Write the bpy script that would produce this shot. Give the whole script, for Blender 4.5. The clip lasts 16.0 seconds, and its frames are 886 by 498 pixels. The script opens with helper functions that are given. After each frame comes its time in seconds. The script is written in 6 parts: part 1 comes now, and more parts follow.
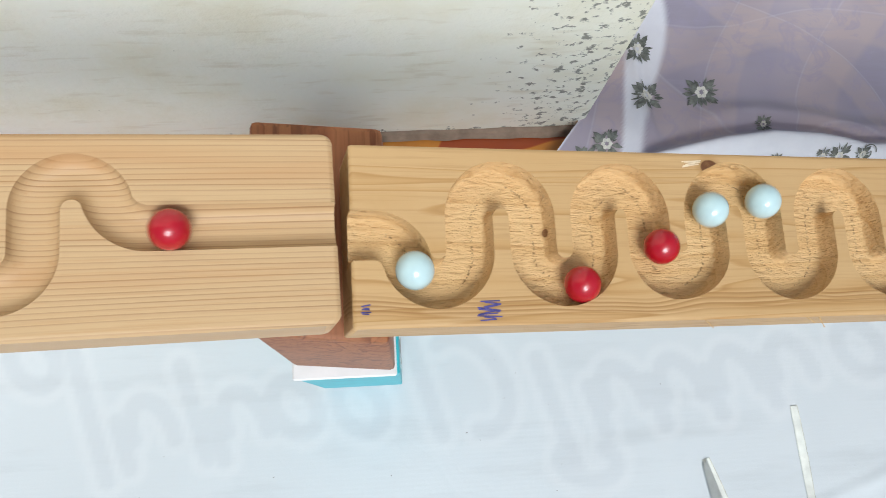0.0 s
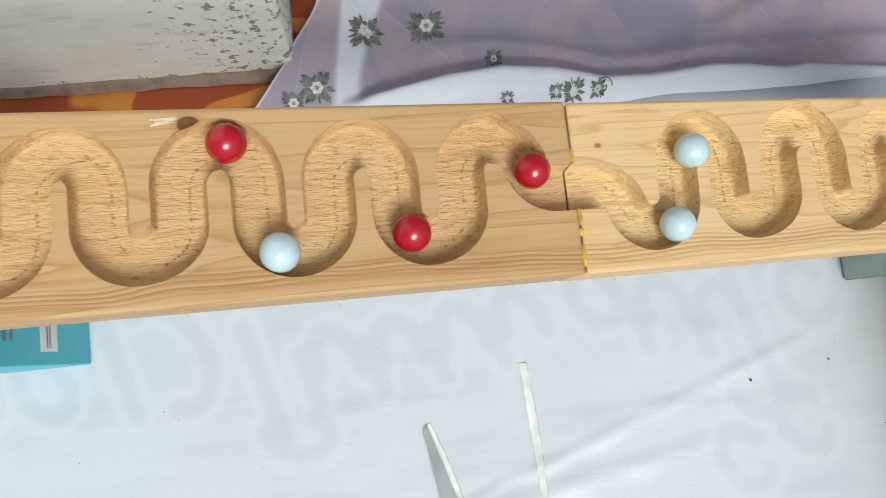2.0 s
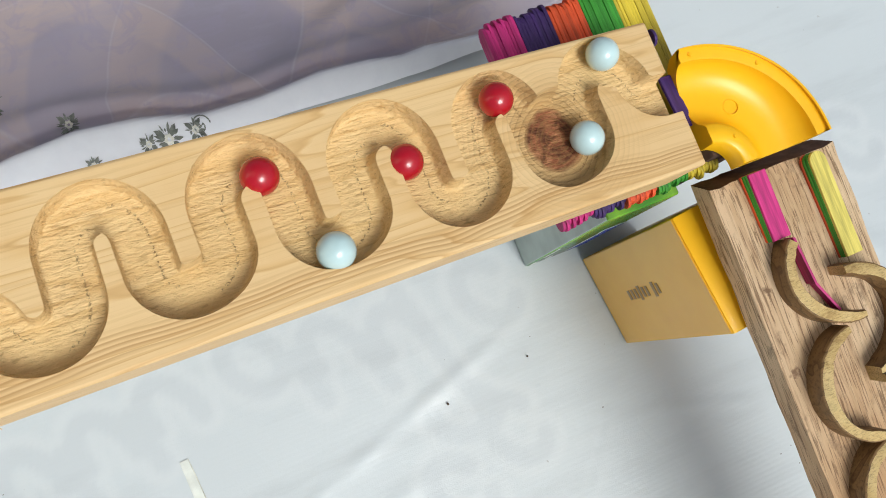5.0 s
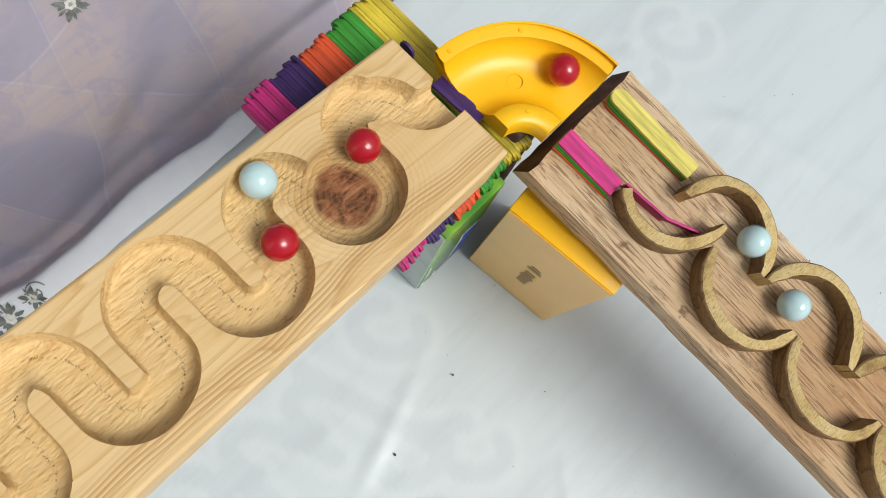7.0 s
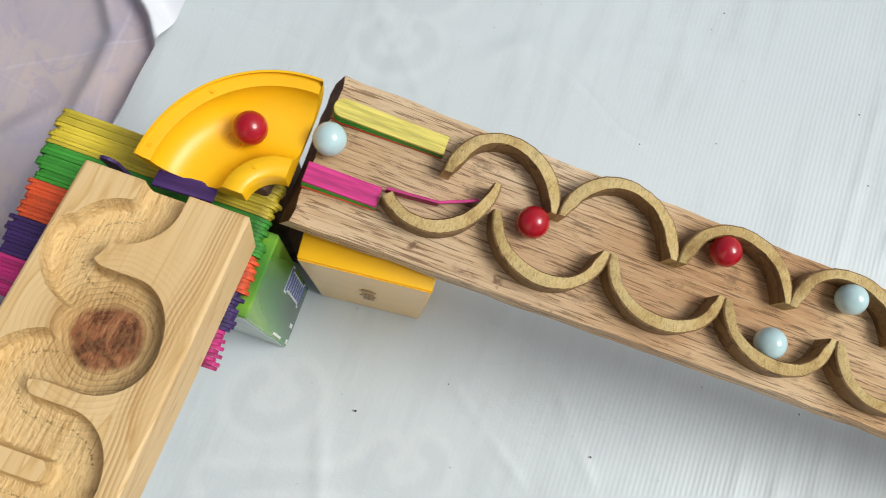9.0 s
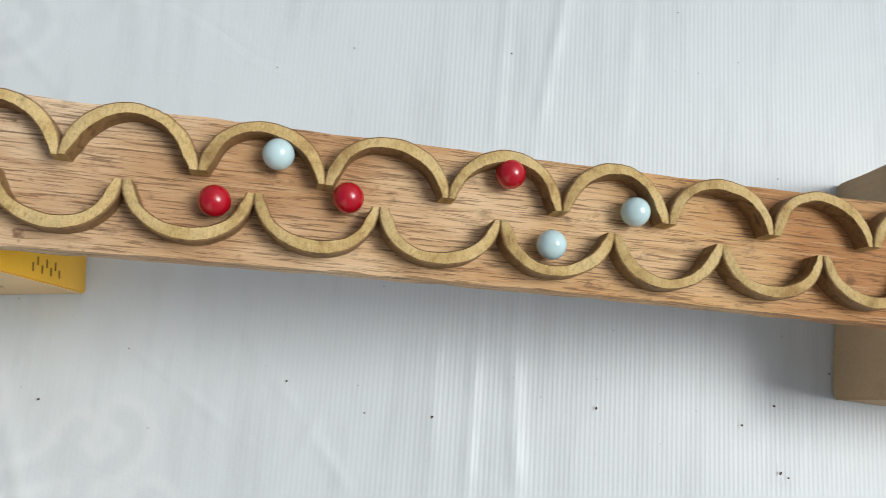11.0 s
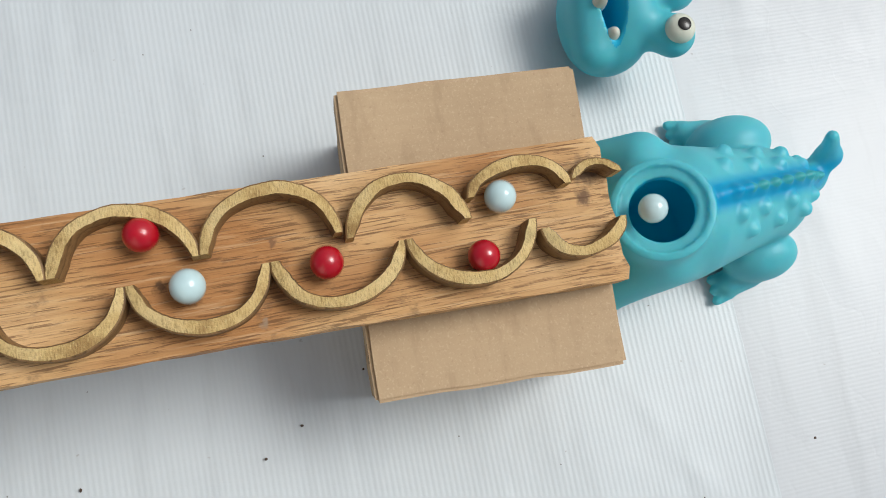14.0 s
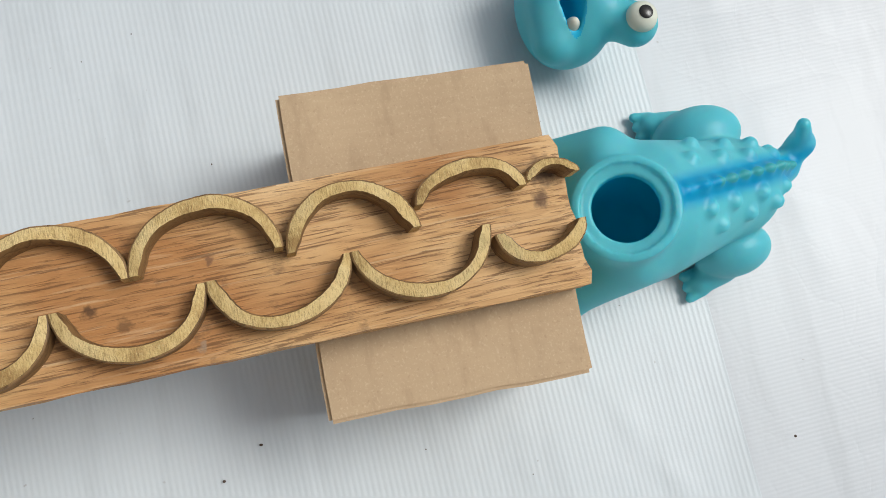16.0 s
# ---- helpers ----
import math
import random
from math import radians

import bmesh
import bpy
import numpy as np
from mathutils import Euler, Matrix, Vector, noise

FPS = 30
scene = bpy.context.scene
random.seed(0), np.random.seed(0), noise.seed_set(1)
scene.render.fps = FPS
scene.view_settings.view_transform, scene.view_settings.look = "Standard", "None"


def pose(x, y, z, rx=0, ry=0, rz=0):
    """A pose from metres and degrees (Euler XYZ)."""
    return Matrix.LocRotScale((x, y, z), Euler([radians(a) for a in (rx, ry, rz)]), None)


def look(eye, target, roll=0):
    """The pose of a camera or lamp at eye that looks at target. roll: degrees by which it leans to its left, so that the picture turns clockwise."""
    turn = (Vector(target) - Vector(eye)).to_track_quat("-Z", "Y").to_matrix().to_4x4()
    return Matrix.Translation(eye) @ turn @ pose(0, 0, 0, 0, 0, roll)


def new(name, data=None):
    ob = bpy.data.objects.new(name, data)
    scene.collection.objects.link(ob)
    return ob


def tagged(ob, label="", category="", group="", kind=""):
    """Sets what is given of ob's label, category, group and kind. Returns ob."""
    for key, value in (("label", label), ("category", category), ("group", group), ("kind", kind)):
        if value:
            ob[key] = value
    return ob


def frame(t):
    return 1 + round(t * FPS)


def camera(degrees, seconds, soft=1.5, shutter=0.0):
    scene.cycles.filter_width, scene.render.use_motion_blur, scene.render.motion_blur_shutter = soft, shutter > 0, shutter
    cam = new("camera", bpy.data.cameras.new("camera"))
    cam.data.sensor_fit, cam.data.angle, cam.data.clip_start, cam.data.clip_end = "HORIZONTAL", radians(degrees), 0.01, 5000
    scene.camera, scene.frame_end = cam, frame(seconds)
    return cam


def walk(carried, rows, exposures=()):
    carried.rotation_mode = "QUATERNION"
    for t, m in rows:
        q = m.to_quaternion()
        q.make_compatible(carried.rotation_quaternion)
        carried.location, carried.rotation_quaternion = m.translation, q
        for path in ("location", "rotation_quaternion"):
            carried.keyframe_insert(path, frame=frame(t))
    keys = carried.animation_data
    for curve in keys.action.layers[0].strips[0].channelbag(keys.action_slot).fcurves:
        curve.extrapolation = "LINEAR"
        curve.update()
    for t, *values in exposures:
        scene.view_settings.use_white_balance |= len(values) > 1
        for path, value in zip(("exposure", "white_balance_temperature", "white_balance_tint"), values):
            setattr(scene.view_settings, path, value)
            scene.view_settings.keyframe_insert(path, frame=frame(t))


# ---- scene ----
cam = camera(58.5, 16.0, soft=0.6, shutter=0.2)
METRES, EYE, TILT, LEAN, TURN = 1.4, 0.7564, -78.226, -2.425, -3.071
ROWS = [
    (0.0, 0.0, 0.0, 0.0, -0.0, 0.0, -0.0),
    (0.5, 0.0327, 0.0072, 0.0057, -0.74, -0.82, 1.03),
    (1.0, 0.0663, 0.0244, 0.0018, -1.35, -2.07, 1.22),
    (1.5, 0.12, 0.0297, 0.0052, -1.71, -3.27, 1.2),
    (2.0, 0.1699, 0.0435, 0.0081, -2.7, -4.54, 2.57),
    (2.5, 0.2101, 0.0613, 0.0203, -4.18, -5.29, 4.69),
    (3.0, 0.2386, 0.0705, 0.0183, -5.63, -5.38, 5.37),
    (3.5, 0.2671, 0.0707, 0.008, -6.77, -5.08, 5.83),
    (4.0, 0.2944, 0.0774, 0.0052, -7.94, -5.01, 7.84),
    (4.5, 0.3205, 0.0859, 0.0046, -9.35, -5.25, 12.08),
    (7.0, 0.4056, 0.0979, 0.0043, -16.58, -10.03, 39.46),
    (7.5, 0.4218, 0.0982, 0.0063, -19.29, -12.34, 46.28),
    (8.0, 0.4402, 0.1036, 0.0028, -22.78, -15.47, 52.69),
    (10.5, 0.483, 0.0586, -0.1465, -59.15, -51.46, 70.46),
    (11.0, 0.4865, 0.047, -0.1944, -67.47, -59.84, 71.22),
    (11.5, 0.4944, 0.0321, -0.2496, -78.31, -70.73, 71.67),
    (12.0, 0.5022, 0.0281, -0.3018, -88.23, -80.99, 71.74),
    (12.5, 0.5093, 0.0228, -0.354, -96.91, -89.45, 71.45),
    (13.0, 0.5173, 0.0245, -0.4037, -103.68, -96.31, 71.02),
    (13.5, 0.5247, 0.0299, -0.4464, -109.79, -102.55, 70.51),
    (14.0, 0.5298, 0.0371, -0.4814, -114.3, -107.29, 69.79),
    (14.5, 0.5328, 0.0395, -0.4893, -117.09, -110.17, 69.3),
    (15.0, 0.5355, 0.0445, -0.4914, -118.15, -111.39, 69.04),
    (15.5, 0.5356, 0.0475, -0.4983, -118.6, -111.93, 68.79),
    (16.0, 0.5362, 0.0476, -0.5031, -118.88, -112.22, 68.51),
]
walk(cam, [(t, pose(0, 0, EYE, TILT, LEAN, TURN) @ pose(METRES * x, METRES * y, METRES * z, 90 + pitch, roll, yaw)) for t, x, y, z, yaw, pitch, roll in ROWS],
     exposures=[(0.0, 0.02, 5860, 7), (4.5, 0.0, 6130, 6), (8.0, 0.0, 6220, 5), (10.5, -0.08, 6200, 7), (16.0, -0.08, 6250, 8)])

# ---- light: an open, roofed terrace by day, soft light from the open side ----
world = bpy.data.worlds.new("sky")
scene.world = world
world.use_nodes = True
wn = world.node_tree
sky = wn.nodes.new("ShaderNodeTexSky")
sky.sky_type, sky.sun_disc = "NISHITA", False
sky.sun_elevation, sky.sun_rotation = radians(60), radians(152)
sky.dust_density = 4.0
haze = wn.nodes.new("ShaderNodeHueSaturation")
haze.inputs["Saturation"].default_value = 0.48
wn.links.new(sky.outputs[0], haze.inputs["Color"])
wn.links.new(haze.outputs[0], wn.nodes["Background"].inputs[0])
wn.nodes["Background"].inputs[1].default_value = 0.081
sun_data = bpy.data.lights.new("sun", "SUN")
sun_data.energy, sun_data.angle, sun_data.color = 2.5, radians(26), (1.0, 0.965, 0.91)
sun = new("sun", sun_data)
sun.matrix_world = look((0.26, -1.80, 2.40), (0, 0, 0))


# ---- material helpers ----
def material(name):
    m = bpy.data.materials.new(name)
    m.use_nodes = True
    return m, m.node_tree, m.node_tree.nodes["Principled BSDF"]


def node(nt, kind, **values):
    n = nt.nodes.new("ShaderNode" + kind)
    for k, v in values.items():
        if k in n.inputs:
            n.inputs[k].default_value = v
    return n


def coords(nt, scale=(1, 1, 1), rot=(0, 0, 0), kind="Object"):
    tc, mp = nt.nodes.new("ShaderNodeTexCoord"), nt.nodes.new("ShaderNodeMapping")
    mp.inputs["Scale"].default_value, mp.inputs["Rotation"].default_value = scale, rot
    nt.links.new(tc.outputs[kind], mp.inputs["Vector"])
    return mp.outputs["Vector"]


def noise_tex(nt, vec, scale, detail=4.0, rough=0.55, distort=0.0):
    n = node(nt, "TexNoise", Scale=scale, Detail=detail, Roughness=rough, Distortion=distort)
    nt.links.new(vec, n.inputs["Vector"])
    return n.outputs["Fac"]


def ramp(nt, fac, stops):
    r = nt.nodes.new("ShaderNodeValToRGB")
    while len(r.color_ramp.elements) < len(stops):
        r.color_ramp.elements.new(0.5)
    for e, (p, c) in zip(r.color_ramp.elements, stops):
        e.position, e.color = p, (*c, 1) if len(c) == 3 else c
    nt.links.new(fac, r.inputs[0])
    return r.outputs[0]


def mix(nt, a, b, fac, kind="MIX"):
    m = nt.nodes.new("ShaderNodeMix")
    m.data_type, m.blend_type = "RGBA", kind
    for sock, v in ((m.inputs[0], fac), (m.inputs[6], a), (m.inputs[7], b)):
        if isinstance(v, (int, float)):
            sock.default_value = v
        elif isinstance(v, tuple):
            sock.default_value = (*v, 1)
        else:
            nt.links.new(v, sock)
    return m.outputs[2]


def maths(nt, op, a, b=0.0, clamp=False):
    m = nt.nodes.new("ShaderNodeMath")
    m.operation, m.use_clamp = op, clamp
    for sock, v in zip(m.inputs, (a, b)):
        if isinstance(v, (int, float)):
            sock.default_value = v
        else:
            nt.links.new(v, sock)
    return m.outputs[0]


def bump(nt, bsdf, height, strength=0.3, distance=0.0005, after=None):
    b = node(nt, "Bump", Strength=strength, Distance=distance)
    nt.links.new(height, b.inputs["Height"])
    if after:
        nt.links.new(after, b.inputs["Normal"])
    nt.links.new(b.outputs[0], bsdf.inputs["Normal"])
    return b.outputs[0]


def near(nt, place, radius, scale=(1, 1, 1), soft=0.6):
    """1 at a place of the thing, 0 beyond the radius."""
    v = nt.nodes.new("ShaderNodeVectorMath")
    v.operation = "DISTANCE"
    nt.links.new(coords(nt, scale), v.inputs[0])
    v.inputs[1].default_value = [a * b for a, b in zip(place, scale)]
    r = nt.nodes.new("ShaderNodeMapRange")
    nt.links.new(v.outputs["Value"], r.inputs[0])
    r.inputs[1].default_value, r.inputs[2].default_value, r.inputs[3].default_value, r.inputs[4].default_value = radius, radius * soft, 0, 1
    return r.outputs[0]


def warped(nt, place, amount, scale):
    """Distance from a place of the thing, measured along a wavering line."""
    wav = node(nt, "TexNoise", Scale=scale, Detail=3.0)
    nt.links.new(coords(nt), wav.inputs["Vector"])
    sh = nt.nodes.new("ShaderNodeVectorMath")
    sh.operation = "MULTIPLY_ADD"
    nt.links.new(wav.outputs["Color"], sh.inputs[0])
    sh.inputs[1].default_value = (amount,) * 3
    nt.links.new(coords(nt), sh.inputs[2])
    d = nt.nodes.new("ShaderNodeVectorMath")
    d.operation = "DISTANCE"
    nt.links.new(sh.outputs[0], d.inputs[0])
    d.inputs[1].default_value = [p + amount / 2 for p in place]
    return d.outputs["Value"]


def plain(name, colour, rough=0.5, spec=0.5, grain=0.06, scale=60, bumpy=0.0, metal=0.0, coat=0.0):
    m, nt, b = material(name)
    f = noise_tex(nt, coords(nt), scale, 5)
    dark = tuple(c * (1 - 2.2 * grain) for c in colour)
    light = tuple(min(1, c * (1 + 1.4 * grain)) for c in colour)
    nt.links.new(ramp(nt, f, [(0.3, dark), (0.7, light)]), b.inputs["Base Color"])
    b.inputs["Roughness"].default_value, b.inputs["Specular IOR Level"].default_value = rough, spec
    b.inputs["Metallic"].default_value, b.inputs["Coat Weight"].default_value = metal, coat
    if bumpy:
        bump(nt, b, noise_tex(nt, coords(nt), scale * 6, 3), bumpy)
    return m


def wood(name, light, mid, dark, rings=26.0, rough=0.5, fuzz=0.0, knots=(), streak=0.5, contrast=1.0, axis="x", long=1.2, eye=None, heart=None):
    """Board wood: long grain along one axis, growth lines across it, fine pores, knots at given places."""
    m, nt, b = material(name)
    sc = (long, 16, 16) if axis == "x" else (16, long, 16)
    fine = (12, 520, 520) if axis == "x" else (520, 12, 520)
    vec = coords(nt, sc)
    warp = noise_tex(nt, vec, 1.3, 3, 0.5, 0.4)
    wv = maths(nt, "MULTIPLY", warp, rings)
    wv = maths(nt, "FRACT", wv)
    line = ramp(nt, wv, [(0.0, (0, 0, 0)), (0.60, (0.22,) * 3), (0.88, (1, 1, 1)), (0.96, (1, 1, 1)), (1.0, (0, 0, 0))])
    col = mix(nt, light, mid, maths(nt, "MULTIPLY", line, contrast))
    edge = ramp(nt, wv, [(0.84, (0, 0, 0)), (0.93, (1, 1, 1)), (0.98, (0.2,) * 3)])
    col = mix(nt, col, dark, maths(nt, "MULTIPLY", edge, 0.45 * contrast))
    st = noise_tex(nt, coords(nt, fine), 1.0, 4, 0.65)
    col = mix(nt, col, dark, maths(nt, "MULTIPLY", ramp(nt, st, [(0.50, (0, 0, 0)), (0.70, (1, 1, 1))]), streak))
    if fuzz > 0.4:
        dash = noise_tex(nt, coords(nt, (150, 620, 300) if axis == "x" else (620, 150, 300)), 1.0, 2, 0.5)
        zone = noise_tex(nt, coords(nt), 55, 3)
        tear = maths(nt, "MULTIPLY", ramp(nt, dash, [(0.60, (0, 0, 0)), (0.66, (1, 1, 1))]), ramp(nt, zone, [(0.36, (0, 0, 0)), (0.56, (1, 1, 1))]))
        col = mix(nt, col, tuple(0.75 * c for c in dark), maths(nt, "MULTIPLY", tear, 0.42))
        col = mix(nt, col, tuple(min(1, 1.08 * c) for c in light), maths(nt, "MULTIPLY", ramp(nt, dash, [(0.30, (1, 1, 1)), (0.40, (0, 0, 0))]), 0.6))
    blot = noise_tex(nt, coords(nt), 18, 4)
    col = mix(nt, col, mid, maths(nt, "MULTIPLY", ramp(nt, blot, [(0.45, (0, 0, 0)), (0.75, (1, 1, 1))]), 0.5))
    for place, radius, stretch, colour in knots:
        k = near(nt, place, radius, (1 / stretch, 1, 1), 0.86)
        if radius > 0.01:
            k = ramp(nt, maths(nt, "DIVIDE", warped(nt, place, 0.012, 60), radius), [(0.74, (1, 1, 1)), (0.90, (0, 0, 0))])
        wob = noise_tex(nt, coords(nt), 240, 3)
        k = maths(nt, "MULTIPLY", k, ramp(nt, wob, [(0.25, (0.72,) * 3), (0.5, (1, 1, 1))]))
        rg = nt.nodes.new("ShaderNodeTexNoise")
        rg.inputs["Scale"].default_value = 120
        nt.links.new(coords(nt), rg.inputs["Vector"])
        ringn = maths(nt, "SINE", maths(nt, "ADD", maths(nt, "MULTIPLY", near(nt, place, radius * 2, (1, 1, 1), 0.0), 40.0), maths(nt, "MULTIPLY", rg.outputs["Fac"], 8.0)))
        colour = mix(nt, colour, tuple(min(1, 1.7 * c) for c in colour), maths(nt, "MULTIPLY", maths(nt, "ADD", ringn, 1.0), 0.18))
        colour = mix(nt, colour, tuple(0.45 * c for c in dark), maths(nt, "MULTIPLY", ramp(nt, noise_tex(nt, coords(nt), 170, 4, 0.65), [(0.50, (0, 0, 0)), (0.66, (1, 1, 1))]), 0.35 if radius > 0.01 else 0.75))
        if radius > 0.01:
            vein = noise_tex(nt, coords(nt, (1, 2.2, 1), (0, 0, 0.6)), 40, 4, 0.6, 2.5)
            colour = mix(nt, colour, (0.085, 0.024, 0.012), ramp(nt, vein, [(0.46, (0, 0, 0)), (0.60, (0.9,) * 3)]))
            colour = mix(nt, colour, (0.47, 0.21, 0.10), ramp(nt, vein, [(0.34, (0.8,) * 3), (0.44, (0, 0, 0))]))
        halo = near(nt, place, radius * 1.7, (1 / stretch, 1, 1), 0.3)
        col = mix(nt, col, dark, maths(nt, "MULTIPLY", halo, 0.75))
        col = mix(nt, col, colour, k)
    if heart:
        sp = nt.nodes.new("ShaderNodeSeparateXYZ")
        nt.links.new(coords(nt), sp.inputs[0])
        bow = maths(nt, "ADD", sp.outputs[1], maths(nt, "MULTIPLY", noise_tex(nt, coords(nt, (9, 14, 9)), 1.0, 2, 0.4), 0.022))
        off = maths(nt, "DIVIDE", maths(nt, "ABSOLUTE", maths(nt, "SUBTRACT", bow, heart[0] + 0.011)), heart[1])
        vein = ramp(nt, maths(nt, "FRACT", maths(nt, "MULTIPLY", bow, 420.0)), [(0.2, (0, 0, 0)), (0.8, (1, 1, 1)), (0.95, (0.6,) * 3), (1.0, (0, 0, 0))])
        col = mix(nt, col, dark, maths(nt, "MULTIPLY", maths(nt, "MULTIPLY", vein, ramp(nt, off, [(0.35, (1, 1, 1)), (1.0, (0, 0, 0))])), 0.75))
    if eye:
        place, reach, weight = eye
        dist = warped(nt, place, 0.007, 45)
        band = maths(nt, "FRACT", maths(nt, "MULTIPLY", dist, 330.0))
        fade = ramp(nt, maths(nt, "DIVIDE", dist, reach), [(0.25, (1, 1, 1)), (1.0, (0, 0, 0))])
        rib = ramp(nt, band, [(0.0, (0, 0, 0)), (0.62, (0.35,) * 3), (0.86, (1, 1, 1)), (1.0, (0, 0, 0))])
        col = mix(nt, col, tuple(0.6 * c for c in dark), maths(nt, "MULTIPLY", maths(nt, "MULTIPLY", rib, fade), weight))
    if fuzz > 0.9:
        mark = nt.nodes.new("ShaderNodeAttribute")
        mark.attribute_name = "tool_mark"
        dots = noise_tex(nt, coords(nt, (780, 780, 780)), 1.0, 2)
        col = mix(nt, col, tuple(0.35 * c for c in dark), maths(nt, "MULTIPLY", mark.outputs["Fac"], ramp(nt, dots, [(0.52, (0, 0, 0)), (0.58, (1, 1, 1))])))
    nt.links.new(col, b.inputs["Base Color"])
    b.inputs["Roughness"].default_value, b.inputs["Specular IOR Level"].default_value = rough, 0.3
    n1 = bump(nt, b, st, 0.25, 0.0004)
    if fuzz:
        n1 = bump(nt, b, noise_tex(nt, coords(nt, (110, 520, 300) if axis == "x" else (420, 90, 300)), 1.0, 4, 0.65), fuzz, 0.0016, n1)
    if fuzz > 0.9:
        pits = ramp(nt, noise_tex(nt, coords(nt, (230, 460, 320)), 1.0, 3, 0.55), [(0.36, (0, 0, 0)), (0.48, (0.8,) * 3), (0.62, (1, 1, 1))])
        bump(nt, b, pits, 0.42, 0.0011, n1)
    return m


# ---- materials ----
KNOTS1 = [((0.1690, 0.1205, 0), 0.0042, 1.3, (0.12, 0.05, 0.02)), ((0.0775, 0.0868, -0.011), 0.0024, 1, (0.16, 0.07, 0.03))]
KNOTS2 = [((0.3690, 0.1040, 0), 0.0012, 1.6, (0.28, 0.15, 0.06)), ((0.6610, 0.0800, -0.011), 0.0205, 1.0, (0.27, 0.095, 0.042))]
pine_a = wood("pine_planed", (0.74, 0.525, 0.265), (0.66, 0.42, 0.175), (0.42, 0.225, 0.075), 17, contrast=0.75, long=1.7, knots=KNOTS1 + KNOTS2, streak=0.34, eye=((0.6610, 0.0800, 0), 0.055, 0.35), heart=(0.0500, 0.0085))
pine_cut = wood("pine_routed", (0.80, 0.575, 0.28), (0.69, 0.445, 0.175), (0.42, 0.23, 0.078), 14, contrast=0.55, long=0.9, rough=0.75, fuzz=1.0, knots=KNOTS1 + KNOTS2, streak=0.28, eye=((0.6610, 0.0800, -0.011), 0.065, 0.55))
pine_b = wood("warm_pine_planed", (0.55, 0.36, 0.168), (0.48, 0.285, 0.107), (0.30, 0.15, 0.045), 16, contrast=0.8, long=1.4, knots=KNOTS1 + KNOTS2, streak=0.30, heart=(0.0480, 0.0070))
pine_b_cut = wood("warm_pine_routed", (0.70, 0.475, 0.23), (0.60, 0.365, 0.145), (0.38, 0.195, 0.065), 10, contrast=0.5, long=0.9, rough=0.75, fuzz=1.0, knots=KNOTS1 + KNOTS2, streak=0.28)
pine_old, nt, b = material("pine_striped")
sway = noise_tex(nt, coords(nt, (2.2, 22, 8)), 1.0, 2, 0.4)
grain_at = nt.nodes.new("ShaderNodeSeparateXYZ")
nt.links.new(coords(nt), grain_at.inputs[0])
across = maths(nt, "ADD", maths(nt, "MULTIPLY", grain_at.outputs[1], 380.0), maths(nt, "MULTIPLY", sway, 4.0))
ring = maths(nt, "FRACT", across)
strength = noise_tex(nt, coords(nt, (2.5, 190, 60)), 1.0, 3, 0.6)
late = maths(nt, "MULTIPLY", ramp(nt, ring, [(0.0, (0, 0, 0)), (0.66, (0.22,) * 3), (0.90, (1, 1, 1)), (0.95, (0.75,) * 3), (1.0, (0, 0, 0))]), ramp(nt, strength, [(0.34, (0.15,) * 3), (0.66, (1, 1, 1))]))
col = mix(nt, (0.56, 0.385, 0.205), (0.24, 0.115, 0.042), maths(nt, "MULTIPLY", late, 0.75))
red = noise_tex(nt, coords(nt, (3, 55, 55)), 1.0, 3, 0.5)
col = mix(nt, col, (0.50, 0.26, 0.105), maths(nt, "MULTIPLY", ramp(nt, red, [(0.5, (0, 0, 0)), (0.74, (1, 1, 1))]), 0.6))
pores = noise_tex(nt, coords(nt, (14, 620, 620)), 1.0, 4, 0.65)
col = mix(nt, col, (0.48, 0.27, 0.11), maths(nt, "MULTIPLY", ramp(nt, pores, [(0.52, (0, 0, 0)), (0.72, (1, 1, 1))]), 0.4))
nt.links.new(col, b.inputs["Base Color"])
b.inputs["Roughness"].default_value, b.inputs["Specular IOR Level"].default_value = 0.5, 0.3
bump(nt, b, maths(nt, "ADD", maths(nt, "MULTIPLY", late, 0.6), pores), 0.3, 0.0004)
PLANK_MARKS = [((0.7474, -0.043, 0), 0.0026, 1, (0.20, 0.11, 0.06)), ((0.7450, -0.0944, 0), 0.0026, 1, (0.20, 0.11, 0.06)),
               ((0.7481, -0.4288, 0), 0.0022, 1, (0.26, 0.15, 0.08)), ((0.7494, -0.6494, 0), 0.0024, 1, (0.34, 0.24, 0.16)),
               ((0.806, -0.851, 0), 0.008, 1.2, (0.12, 0.07, 0.04)), ((0.790, -0.846, 0), 0.005, 1.4, (0.16, 0.09, 0.05)), ((0.7790, -0.6000, 0), 0.0034, 0.7, (0.11, 0.055, 0.025)),
               ((0.7690, -0.6150, 0), 0.0038, 0.8, (0.22, 0.11, 0.045)), ((0.7930, -0.6600, 0), 0.0022, 0.8, (0.24, 0.12, 0.06)), ((0.8190, -0.6480, 0), 0.0022, 1.0, (0.18, 0.10, 0.06))]
dark_wood, nt, b = material("weathered_hardwood")
grain_vec = coords(nt, (760, 34, 760))
lines_a = noise_tex(nt, grain_vec, 1.0, 4, 0.62, 0.5)
lines_b = noise_tex(nt, coords(nt, (340, 15, 340)), 1.0, 4, 0.6, 0.8)
zone = noise_tex(nt, coords(nt, (1, 0.55, 1)), 11, 3, 0.5)
figure = noise_tex(nt, coords(nt, (36, 3.2, 36)), 1.0, 3, 0.5, 0.6)
run = nt.nodes.new("ShaderNodeSeparateXYZ")
nt.links.new(coords(nt), run.inputs[0])
